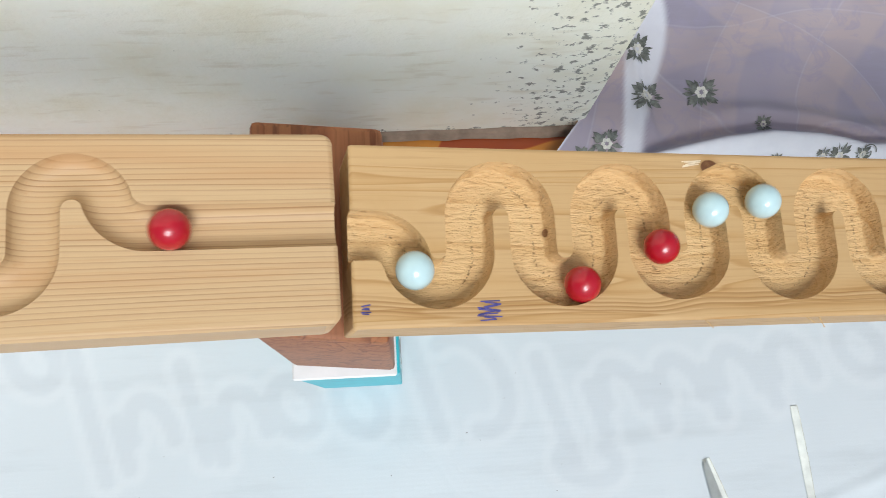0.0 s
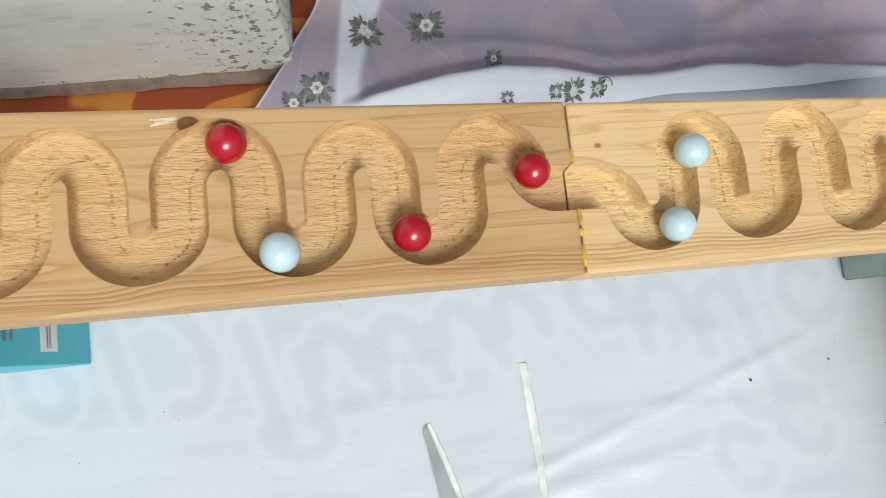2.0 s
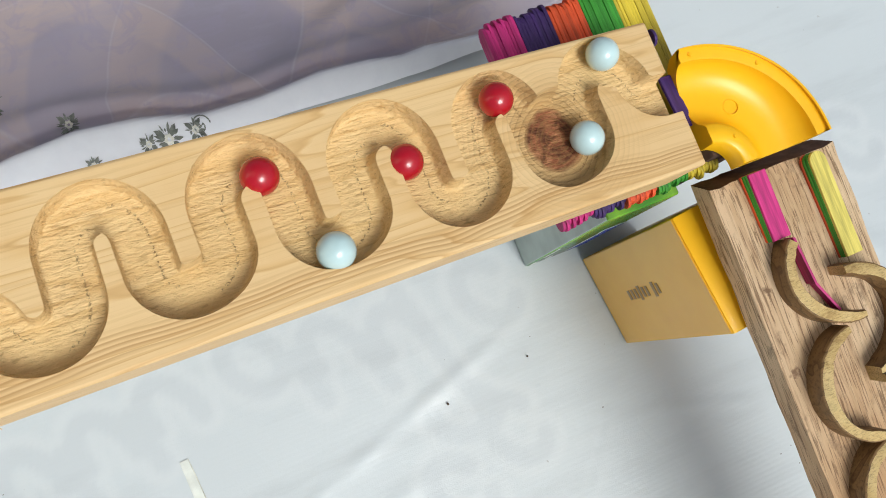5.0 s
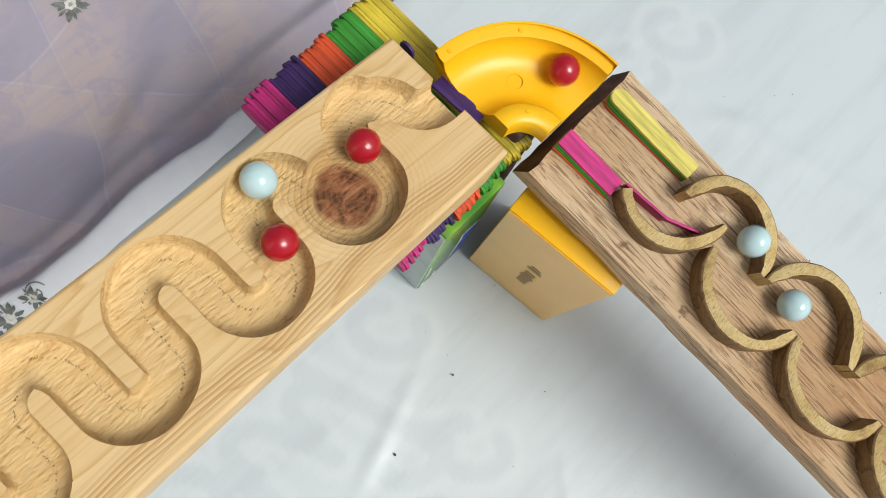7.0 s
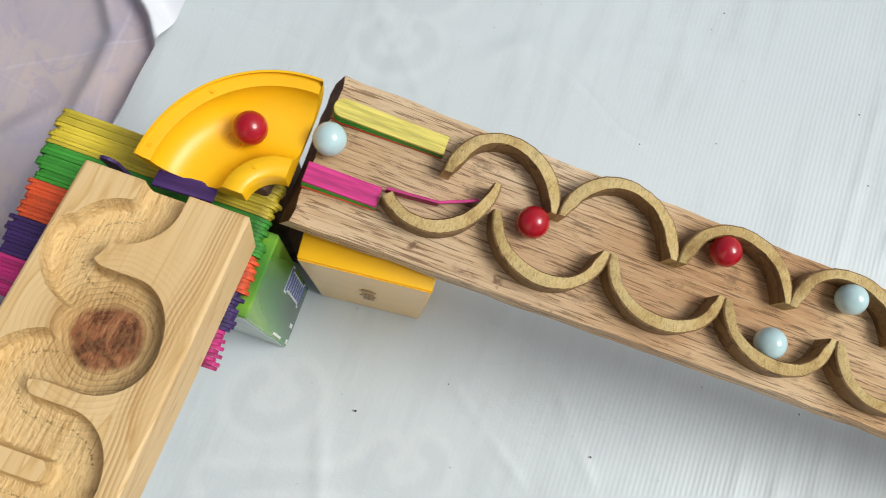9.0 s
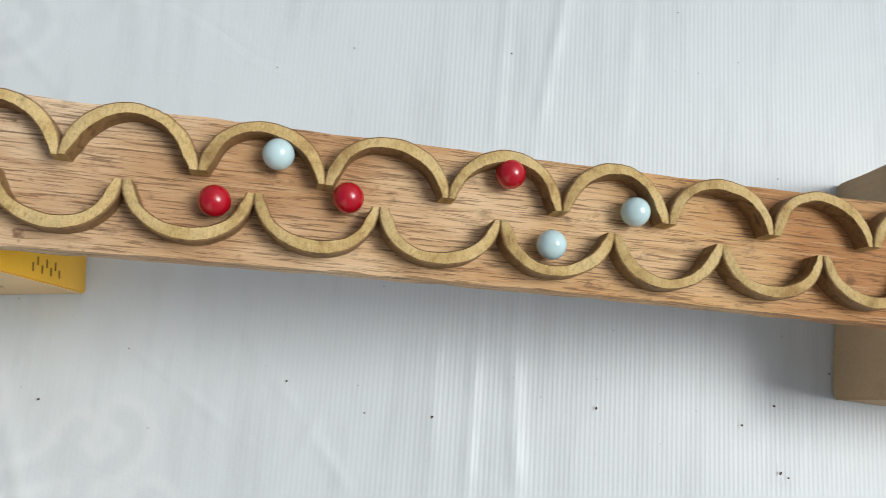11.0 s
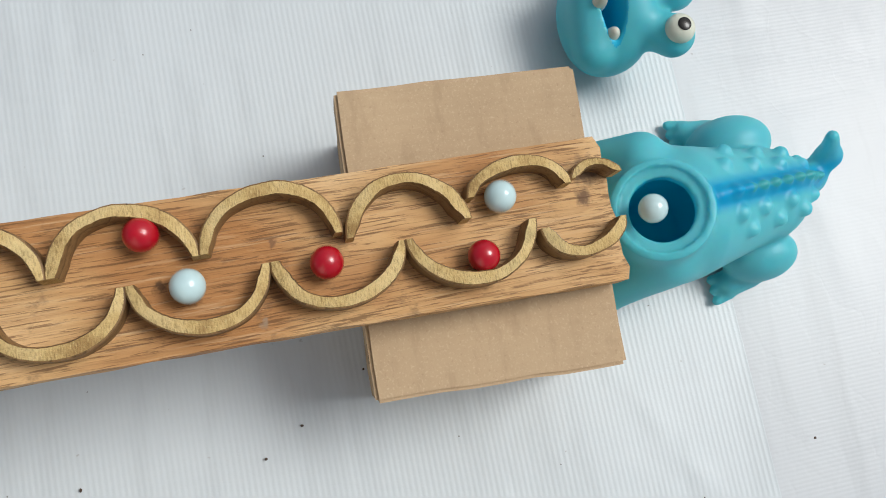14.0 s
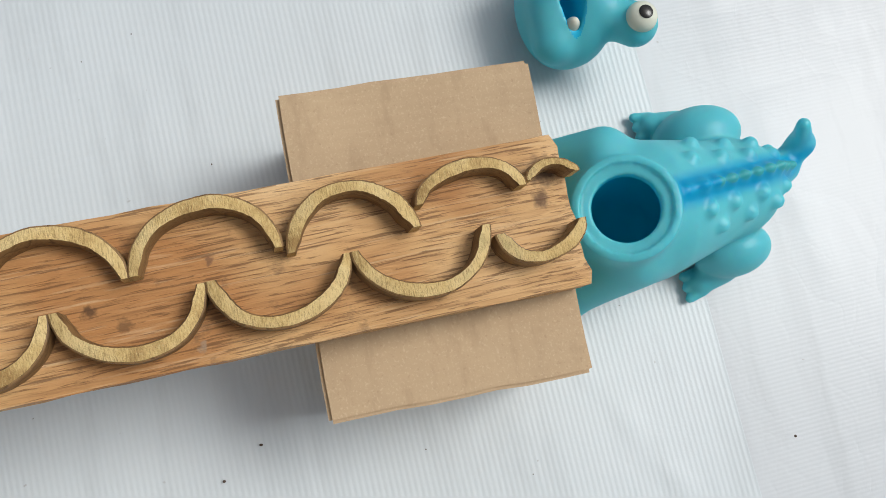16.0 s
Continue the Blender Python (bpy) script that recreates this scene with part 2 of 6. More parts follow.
lower = ramp(nt, maths(nt, "ADD", maths(nt, "MULTIPLY", run.outputs[1], -1.6), maths(nt, "MULTIPLY", maths(nt, "SUBTRACT", zone, 0.5), 0.8)), [(0.15, (0, 0, 0)), (0.75, (1, 1, 1))])
col = ramp(nt, zone, [(0.34, (0.76, 0.585, 0.39)), (0.50, (0.70, 0.51, 0.32)), (0.64, (0.58, 0.395, 0.225))])
col = mix(nt, col, ramp(nt, zone, [(0.36, (0.72, 0.475, 0.24)), (0.48, (0.62, 0.37, 0.16)), (0.60, (0.46, 0.22, 0.078))]), lower)
col = mix(nt, col, (0.38, 0.19, 0.075), maths(nt, "MULTIPLY", ramp(nt, maths(nt, "FRACT", maths(nt, "MULTIPLY", figure, 9.0)), [(0.35, (0, 0, 0)), (0.85, (1, 1, 1)), (1.0, (0, 0, 0))]), 0.30))
col = mix(nt, col, (0.70, 0.50, 0.29), maths(nt, "MULTIPLY", ramp(nt, lines_b, [(0.28, (1, 1, 1)), (0.45, (0, 0, 0))]), 0.55))
col = mix(nt, col, (0.22, 0.10, 0.04), maths(nt, "MULTIPLY", ramp(nt, lines_b, [(0.56, (0, 0, 0)), (0.66, (1, 1, 1))]), 0.38))
col = mix(nt, col, (0.13, 0.06, 0.025), maths(nt, "MULTIPLY", ramp(nt, lines_a, [(0.53, (0, 0, 0)), (0.60, (1, 1, 1))]), 0.68))
grime = noise_tex(nt, coords(nt, (60, 38, 60)), 1.0, 5, 0.7)
col = mix(nt, col, (0.12, 0.07, 0.04), maths(nt, "MULTIPLY", ramp(nt, grime, [(0.58, (0, 0, 0)), (0.70, (1, 1, 1))]), 0.6))
for place, radius, stretch, colour in PLANK_MARKS:
    spot = ramp(nt, maths(nt, "DIVIDE", warped(nt, place, 0.0085, 260), 1.35 * radius), [(0.45, (0.9,) * 3), (1.0, (0, 0, 0))])
    col = mix(nt, col, colour, spot)
nt.links.new(col, b.inputs["Base Color"])
b.inputs["Roughness"].default_value, b.inputs["Specular IOR Level"].default_value = 0.62, 0.3
n1 = bump(nt, b, maths(nt, "ADD", lines_a, lines_b), 0.95, 0.0011)
bump(nt, b, grime, 0.3, 0.0010, n1)
red_brown = wood("red_brown_hardwood", (0.36, 0.145, 0.058), (0.25, 0.088, 0.034), (0.09, 0.030, 0.014), 10, streak=0.7, axis="y", fuzz=0.15)
bamboo, nt, b = material("cut_bamboo")
tone = noise_tex(nt, coords(nt), 42, 4, 0.6)
col = ramp(nt, tone, [(0.30, (0.36, 0.225, 0.085)), (0.45, (0.57, 0.40, 0.165)), (0.60, (0.67, 0.50, 0.235)), (0.75, (0.52, 0.40, 0.185))])
hair = noise_tex(nt, coords(nt, (330, 1250, 900), (0, 0, 0.45)), 1.0, 3, 0.6)
col = mix(nt, col, (0.16, 0.095, 0.035), maths(nt, "MULTIPLY", ramp(nt, hair, [(0.52, (0, 0, 0)), (0.68, (1, 1, 1))]), 0.5))
col = mix(nt, col, (0.70, 0.56, 0.27), maths(nt, "MULTIPLY", ramp(nt, hair, [(0.30, (1, 1, 1)), (0.44, (0, 0, 0))]), 0.6))
bundle = nt.nodes.new("ShaderNodeTexVoronoi")
bundle.inputs["Scale"].default_value = 1150
nt.links.new(coords(nt), bundle.inputs["Vector"])
col = mix(nt, col, (0.13, 0.08, 0.03), maths(nt, "MULTIPLY", ramp(nt, bundle.outputs["Distance"], [(0.14, (1, 1, 1)), (0.32, (0, 0, 0))]), 0.25))
nt.links.new(col, b.inputs["Base Color"])
b.inputs["Roughness"].default_value, b.inputs["Specular IOR Level"].default_value = 0.8, 0.2
bump(nt, b, maths(nt, "ADD", maths(nt, "MULTIPLY", hair, 1.4), maths(nt, "MULTIPLY", bundle.outputs["Distance"], 0.5)), 0.6, 0.0010)
# culm skin on the ring walls, its brown deepened to hold their shade
bamboo_skin_shaded = wood("bamboo_skin_shaded", (0.25, 0.145, 0.058), (0.17, 0.095, 0.038), (0.06, 0.033, 0.015), 10, rough=0.5, streak=0.7)


def marble_mat(name, colour, rough):
    m, nt, b = material(name)
    f = noise_tex(nt, coords(nt), 90, 3)
    nt.links.new(ramp(nt, f, [(0.3, tuple(0.86 * c for c in colour)), (0.7, colour)]), b.inputs["Base Color"])
    b.inputs["Roughness"].default_value, b.inputs["Coat Weight"].default_value, b.inputs["Coat Roughness"].default_value = rough, 0.45, 0.05
    return m


red_glass = marble_mat("red_marble_glass", (0.44, 0.002, 0.014), 0.26)
blue_glass = marble_mat("pale_blue_marble_glass", (0.57, 0.75, 0.76), 0.22)

# ---- mesh helpers ----
def mesh_of(name, verts, faces, mats=(), index=None, smooth=False, angle=None):
    me = bpy.data.meshes.new(name)
    me.from_pydata([tuple(map(float, v)) for v in verts], [], [tuple(int(i) for i in f) for f in faces])
    for m in mats:
        me.materials.append(m)
    if index is not None:
        me.polygons.foreach_set("material_index", np.asarray(index, dtype=np.int32))
    if smooth or angle:
        me.polygons.foreach_set("use_smooth", [True] * len(me.polygons))
    if angle:
        me.set_sharp_from_angle(angle=radians(angle))
    me.update()
    return me


def solid(name, verts, faces, mat, parent=None, label="", smooth=False, angle=None, m=None, index=None):
    mats = mat if isinstance(mat, (list, tuple)) else [mat]
    ob = new(name, mesh_of(name, verts, faces, mats, index, smooth, angle))
    if m is not None:
        ob.matrix_world = m
    if parent:
        ob.parent = parent
    if label:
        ob["label"] = label
    return ob


def part(name, bm, mat, parent=None, label="", smooth=None):
    me = bpy.data.meshes.new(name)
    bm.normal_update()
    bm.to_mesh(me)
    bm.free()
    for m in (mat if isinstance(mat, (list, tuple)) else [mat]):
        me.materials.append(m)
    if smooth:
        me.polygons.foreach_set("use_smooth", [True] * len(me.polygons))
        me.set_sharp_from_angle(angle=radians(smooth))
    ob = new(name, me)
    if parent:
        ob.parent = parent
    if label:
        ob["label"] = label
    return ob


def box_bm(x0, x1, y0, y1, z0, z1, bevel=0.0, seg=2):
    bm = bmesh.new()
    bmesh.ops.create_cube(bm, size=1)
    for v in bm.verts:
        v.co = ((x0 + x1) / 2 + v.co.x * (x1 - x0), (y0 + y1) / 2 + v.co.y * (y1 - y0), (z0 + z1) / 2 + v.co.z * (z1 - z0))
    if bevel:
        bmesh.ops.bevel(bm, geom=bm.edges[:], offset=bevel, segments=seg, affect="EDGES", profile=0.5)
    return bm


def empty(name, m=None):
    ob = new(name)
    ob.empty_display_size = 0.03
    if m is not None:
        ob.matrix_world = m
    return ob


def arc(cx, cy, r, a0, a1, step=0.0012):
    n = max(3, int(abs(radians(a1 - a0)) * r / step))
    return [(cx + r * math.cos(radians(a0 + (a1 - a0) * i / n)), cy + r * math.sin(radians(a0 + (a1 - a0) * i / n))) for i in range(n + 1)]


# ---- the two board planes: pine boards fall along x, the hardwood board falls along -y ----
PINE = pose(0, 0, 0.3893, 0, math.degrees(math.atan(0.191)), 0)
CP = math.cos(math.atan(0.191))
DARK = pose(0, 0, 0.2235, math.degrees(math.atan(0.0925)), 0, 0)
CD = math.cos(math.atan(0.0925))
TOPY, LOWY, MIDY, RB = 0.0925, 0.0757, 0.0832, 0.016
DEPTH, HALF = 0.0125, 0.0121
BALL = 0.0094


def serpentine(start, downs, ups, end, mid=MIDY):
    """The centre line of a routed groove: in at the left edge, alternating lower and upper half turns, out at the right edge."""
    dx = math.sqrt((2 * RB) ** 2 - (LOWY - (mid - RB)) ** 2)
    pts = [(start, mid)]
    c = (downs[0] - dx, mid - RB)
    ang = math.degrees(math.atan2(LOWY - c[1], downs[0] - c[0]))
    pts += arc(*c, RB, 90, ang)
    bends = sorted([(x, LOWY, -1) for x in downs] + [(x, TOPY, 1) for x in ups])
    pts += arc(downs[0], LOWY, RB, 180 + ang, 360 if len(bends) > 1 else 270)[1:]
    for (xa, _, _), (x, y, s), nxt in zip(bends, bends[1:], bends[2:] + [None]):
        leg = (xa + x) / 2
        r0 = x - leg
        r1 = (nxt[0] - x) / 2 if nxt else RB
        a = arc(0, 0, 1, 180, 90, 0.05) if s > 0 else arc(0, 0, 1, 180, 270, 0.05)
        pts += [(x + p * r0, y + q * r0) for p, q in a]
        a = arc(0, 0, 1, 90, 0, 0.05) if s > 0 else arc(0, 0, 1, 270, 360, 0.05)
        if nxt:
            pts += [(x + p * r1, y + q * r0) for p, q in a]
    x, y, s = bends[-1]
    c = (x + dx, mid + RB)
    ang = math.degrees(math.atan2(c[1] - y, c[0] - x))
    r0 = RB
    pts += arc(x, y, r0, 90, ang if ang < 90 else 0)[1:]
    pts += arc(*c, RB, 180 + ang, 270)[1:]
    pts.append((end, mid))
    out = [pts[0]]
    for p in pts[1:]:
        if math.dist(p, out[-1]) > 0.0004:
            out.append(p)
    return np.array(out)


U1 = [x / CP for x in (0.0495, 0.1138, 0.1785, 0.2415, 0.3067)]
D1 = [x / CP for x in (0.0175, 0.0810, 0.1412, 0.2085, 0.2700)]
U2 = [x / CP for x in (0.4225, 0.4882, 0.5532, 0.6190, 0.6870)]
D2 = [x / CP for x in (0.3895, 0.4495, 0.5155, 0.5830, 0.6450)]
PATH1 = serpentine(-0.0235 / CP, D1, U1, 0.3470 / CP)
PATH2 = serpentine(0.3485 / CP, D2, U2, 0.7265 / CP)
PATH0 = np.array([(-0.4245, 0.0625)] + arc(-0.1760, 0.0790, 0.0165, 270, 360) + arc(-0.1445, 0.0975, 0.0150, 180, 20) + arc(-0.1130, 0.1065, 0.0180, 195, 270) + [(-0.0300 / CP, 0.0884)])
PINE0 = PINE @ pose(-0.0300, 0.0862, 0, 0, 0, 1.65) @ pose(0.0300, -0.0862, 0)


def line_distance(gu, gv, path):
    """Distance of each grid point to a polyline, and the direction away from it."""
    best, bx, by = np.full(gu.shape, 1e9), np.zeros(gu.shape), np.zeros(gu.shape)
    for (ax, ay), (cx, cy) in zip(path, path[1:]):
        ex, ey = cx - ax, cy - ay
        t = np.clip(((gu - ax) * ex + (gv - ay) * ey) / max(ex * ex + ey * ey, 1e-12), 0, 1)
        px, py = ax + t * ex, ay + t * ey
        d = np.hypot(gu - px, gv - py)
        m = d < best
        best, bx, by = np.where(m, d, best), np.where(m, gu - px, bx), np.where(m, gv - py, by)
    return best, bx, by


def routed_board(name, u0, u1, v0, v1, thick, path, mats, half=HALF, depth=DEPTH, pocket=None, cell=0.00064, m=PINE, lift=0.0, wall=0.0030, chamfer=0.0014, corner=0.0012):
    nu, nv = int((u1 - u0) / cell), int((v1 - v0) / cell)
    gu, gv = np.meshgrid(np.linspace(u0, u1, nu), np.linspace(v0, v1, nv), indexing="ij")
    d, bx, by = line_distance(gu, gv, path)
    if pocket:
        pd = np.hypot(gu - pocket[0], gv - pocket[1]) - pocket[2] + half
        m2 = pd < d
        r = np.maximum(np.hypot(gu - pocket[0], gv - pocket[1]), 1e-6)
        bx, by = np.where(m2, (gu - pocket[0]) / r * np.maximum(pd, 1e-6), bx), np.where(m2, (gv - pocket[1]) / r * np.maximum(pd, 1e-6), by)
        d = np.where(m2, pd, d)
    off = half - d
    snap = np.abs(off) < cell * 0.70
    snap[0, :] = snap[-1, :] = snap[:, 0] = snap[:, -1] = False
    k = np.where(snap, off / np.maximum(np.hypot(bx, by), 1e-6), 0)
    gu, gv = gu + bx * k, gv + by * k
    d = np.where(snap, half, d)
    s = np.clip((d - (half - wall)) / wall, 0, 1)
    h = np.where(d < half, -depth * np.sqrt(np.maximum(0, 1 - s ** 2.4)), 0.0)
    e = np.minimum(np.minimum(gu - u0, u1 - gu), np.minimum(gv - v0, v1 - gv))
    h = h - np.maximum(0, chamfer - e) * 0.7 * (d > half)
    ev = np.clip(corner - np.minimum(gv - v0, v1 - gv), 0, corner)
    cut = corner - np.sqrt(np.maximum(corner ** 2 - ev ** 2, 0))
    mid_u = (u0 + u1) / 2
    gu = mid_u + (gu - mid_u) * (1 - cut / (u1 - mid_u))
    top = np.stack([gu.ravel(), gv.ravel(), h.ravel() + lift], 1)
    ids = np.arange(nu * nv).reshape(nu, nv)
    q = np.stack([ids[:-1, :-1], ids[1:, :-1], ids[1:, 1:], ids[:-1, 1:]], -1).reshape(-1, 4)
    inside = ((d < half - 1e-5).ravel()[q].sum(1) > 0)
    ring = np.concatenate([ids[:, 0], ids[-1, 1:], ids[-2::-1, -1], ids[0, -2:0:-1]])
    low = top[ring].copy()
    low[:, 2] = lift - thick
    nb, n0 = len(ring), nu * nv
    faces = q.tolist()
    for i in range(nb):
        j = (i + 1) % nb
        faces.append([ring[i], n0 + i, n0 + j, ring[j]])
    faces.append(list(range(n0 + nb - 1, n0 - 1, -1)))
    index = np.concatenate([inside.astype(int), np.zeros(nb + 1, int)])
    ob = solid(name, np.concatenate([top, low]), faces, mats, angle=50, m=m, index=index)
    mark = np.clip(1 - np.abs(d - 0.0042) / 0.0009, 0, 1) * (bx > 0.0015)
    ob.data.attributes.new("tool_mark", "FLOAT", "POINT").data.foreach_set("value", np.concatenate([mark.ravel(), np.zeros(nb)]).astype(np.float32))
    return ob


THICK = 0.038
pine_1 = routed_board("pine_track", -0.0235 / CP, 0.3470 / CP, 0.0390, 0.1280, THICK, PATH1, [pine_b, pine_b_cut])
tagged(pine_1, "pale planed pine board with a routed serpentine groove", "marble track", "pine track boards")
pine_2 = routed_board("pine_track", 0.3481 / CP, 0.7265 / CP, 0.0385, 0.1272, THICK, PATH2, [pine_a, pine_cut], pocket=(0.6490 / CP, 0.0800, 0.0235))
tagged(pine_2, "pale pine board with routed groove and a red knot", "marble track", "pine track boards")
pine_0 = routed_board("pine_track", -0.42, -0.0300 / CP, 0.0411, 0.1324, THICK, PATH0, [pine_old, pine_old], half=0.0105, depth=0.0085, m=PINE0, lift=0.002, wall=0.0095, chamfer=0.0020, corner=0.0055)
tagged(pine_0, "striped pine board with a shallow groove ending in a straight channel", "marble track", "pine track boards")

# ---- ground: patterned orange floor, white sheets, low wall ----
floor_mat, nt, b = material("orange_floor_sheet")
v = coords(nt, (1, 1, 1), (0, 0, 0.78))
w1 = nt.nodes.new("ShaderNodeTexVoronoi")
w1.feature = "SMOOTH_F1"
w1.inputs["Scale"].default_value = 13
nt.links.new(v, w1.inputs["Vector"])
sw = maths(nt, "SINE", maths(nt, "MULTIPLY", w1.outputs["Distance"], 26.0))
colour = ramp(nt, sw, [(0.35, (0.30, 0.055, 0.012)), (0.5, (0.42, 0.10, 0.015)), (0.62, (0.58, 0.24, 0.03))])
colour = mix(nt, colour, (0.20, 0.035, 0.01), maths(nt, "MULTIPLY", noise_tex(nt, v, 30, 4), 0.6))
nt.links.new(colour, b.inputs["Base Color"])
b.inputs["Roughness"].default_value = 0.35
ground = solid("ground", [(-60, -60, -0.006), (60, -60, -0.006), (60, 60, -0.006), (-60, 60, -0.006)], [(0, 1, 2, 3)], floor_mat)
tagged(ground, "orange and brown patterned floor covering", "floor", kind="structure")


def sheet_mat(name, tint, ribs, axis, weave_bump):
    m, nt, b = material(name)
    big = noise_tex(nt, coords(nt), 3.0, 5, 0.55)
    smear = noise_tex(nt, coords(nt, (1, 6, 1), (0, 0, 0.5)), 5.0, 6, 0.6)
    col = ramp(nt, big, [(0.3, tuple(0.93 * c for c in tint)), (0.7, tint)])
    col = mix(nt, col, tuple(0.80 * c for c in tint), maths(nt, "MULTIPLY", ramp(nt, smear, [(0.50, (0, 0, 0)), (0.72, (1, 1, 1))]), 0.6))
    spots = node(nt, "TexNoise", Scale=140.0, Detail=2.0)
    nt.links.new(coords(nt), spots.inputs["Vector"])
    pr = nt.nodes.new("ShaderNodeAttribute")
    pr.attribute_name = "back_print"
    col = mix(nt, col, (0.82 * tint[0], 0.80 * tint[1], 0.82 * tint[2]), pr.outputs["Fac"])
    outl = nt.nodes.new("ShaderNodeAttribute")
    outl.attribute_name = "back_outline"
    col = mix(nt, col, (0.74, 0.755, 0.76), outl.outputs["Fac"])
    col = mix(nt, col, (0.30, 0.28, 0.26), maths(nt, "MULTIPLY", ramp(nt, spots.outputs["Fac"], [(0.76, (0, 0, 0)), (0.80, (1, 1, 1))]), 0.5))
    nt.links.new(col, b.inputs["Base Color"])
    b.inputs["Roughness"].default_value, b.inputs["Specular IOR Level"].default_value = 0.36, 0.42
    sep = nt.nodes.new("ShaderNodeSeparateXYZ")
    nt.links.new(coords(nt), sep.inputs[0])
    wave = maths(nt, "SINE", maths(nt, "MULTIPLY", sep.outputs[axis], ribs))
    weave = maths(nt, "SINE", maths(nt, "MULTIPLY", sep.outputs[1 - axis], ribs * 0.6))
    both = maths(nt, "ADD", maths(nt, "MULTIPLY", wave, 0.9), maths(nt, "MULTIPLY", weave, 0.08))
    bare = ramp(nt, maths(nt, "MULTIPLY", sep.outputs[1], -2.0), [(0.3, (0.15,) * 3), (0.7, (1, 1, 1))])
    bump(nt, b, maths(nt, "ADD", maths(nt, "MULTIPLY", maths(nt, "MULTIPLY", both, bare), 0.6), noise_tex(nt, coords(nt), 900, 3)), weave_bump, 0.0005)
    rid = maths(nt, "ABSOLUTE", maths(nt, "SUBTRACT", noise_tex(nt, coords(nt, (1, 0.6, 1), (0, 0, 0.4)), 4, 3, 0.45, 0.3), 0.5))
    rid2 = maths(nt, "ABSOLUTE", maths(nt, "SUBTRACT", noise_tex(nt, coords(nt), 26, 3, 0.5, 0.4), 0.5))
    wr = maths(nt, "ADD", maths(nt, "MINIMUM", rid, 0.03), maths(nt, "MULTIPLY", maths(nt, "MINIMUM", rid2, 0.05), 0.10))
    fine_n = b.inputs["Normal"].links[0].from_socket
    bump(nt, b, wr, 0.58, 0.010, fine_n)
    return m


def creases(x, y, lines):
    """Height of folds along straight lines (x0, y0, x1, y1, width, height)."""
    h = np.zeros_like(x)
    for x0, y0, x1, y1, w, a in lines:
        L = math.hypot(x1 - x0, y1 - y0)
        ux, uy = (x1 - x0) / L, (y1 - y0) / L
        s = (x - x0) * ux + (y - y0) * uy
        n = (x - x0) * -uy + (y - y0) * ux
        ends = np.clip((s + 0.03) / 0.06, 0, 1) * np.clip((L + 0.03 - s) / 0.06, 0, 1)
        h += a * ends * (0.55 + 0.45 * np.sin(37 * s + 5 * x0) * np.sin(61 * s + 3 * y0)) * (np.exp(-(n / w) ** 2) - 0.5 * np.exp(-((n - 1.6 * w) / (1.5 * w)) ** 2))
    return h


def draped(name, x0, x1, y0, y1, step, zfun, mat, z0, warp=None):
    nx, ny = int((x1 - x0) / step) + 1, int((y1 - y0) / step) + 1
    gx, gy = np.meshgrid(np.linspace(x0, x1, nx), np.linspace(y0, y1, ny), indexing="ij")
    if warp:
        gx, gy = warp(gx, gy)
    gz = zfun(gx, gy) + z0
    ids = np.arange(nx * ny).reshape(nx, ny)
    q = np.stack([ids[:-1, :-1], ids[1:, :-1], ids[1:, 1:], ids[:-1, 1:]], -1).reshape(-1, 4)
    return solid(name, np.stack([gx.ravel(), gy.ravel(), gz.ravel()], 1), q, mat, smooth=True)


def wob(x, y, f, seed=0.0):
    return (np.sin(f * x + 1.7 * np.sin(0.6 * f * y + seed)) + np.sin(0.8 * f * y - 1.3 * np.sin(0.7 * f * x + 2 * seed)) + 0.5 * np.sin(1.9 * f * (x - y) + seed)) / 2.5


white_sheet = sheet_mat("white_plastic_sheet", (0.612, 0.655, 0.674), 1500.0, 1, 0.21)
grey_sheet = sheet_mat("ribbed_white_sheet", (0.575, 0.598, 0.618), 1900.0, 0, 0.07)
FOLDS = [(0.48, -0.379, 0.79, -0.383, 0.0055, 0.0022), (0.79, -0.383, 1.08, -0.395, 0.0060, 0.0016), (0.48, -0.429, 0.81, -0.409, 0.0070, 0.0024), (0.81, -0.409, 1.08, -0.452, 0.0060, 0.0026), (0.50, -0.352, 0.74, -0.349, 0.0050, 0.0012),
         (1.06, -0.52, 0.86, -0.50, 0.010, 0.0016), (0.76, 0.16, 1.04, -0.10, 0.008, 0.0018), (0.72, -0.19, 0.58, -0.30, 0.006, 0.0014),
         (0.30, -0.13, 0.62, -0.02, 0.008, 0.0030), (0.25, -0.15, 0.52, -0.10, 0.010, 0.0032), (-0.10, -0.12, 0.22, -0.14, 0.012, 0.0026), (0.36, -0.10, 0.24, -0.16, 0.006, 0.0022),
         (0.95, 0.10, 1.05, -0.25, 0.012, 0.0020), (0.55, -0.95, 0.72, -0.86, 0.010, 0.0014), (0.50, -0.74, 0.66, -0.78, 0.010, 0.0012),
         (0.62, -0.783, 0.48, -0.785, 0.0045, 0.0018), (0.6945, -0.1088, 0.8100, -0.143, 0.0050, 0.0022), (0.690, -0.115, 0.640, -0.185, 0.0042, 0.0020), (0.57, -0.22, 0.66, -0.26, 0.006, 0.0016), (0.90, -0.02, 1.00, 0.08, 0.005, 0.0018)]


def sheet_z(x, y):
    return 0.0010 * (1 + wob(x, y, 14)) + np.maximum(0, creases(x, y, FOLDS))


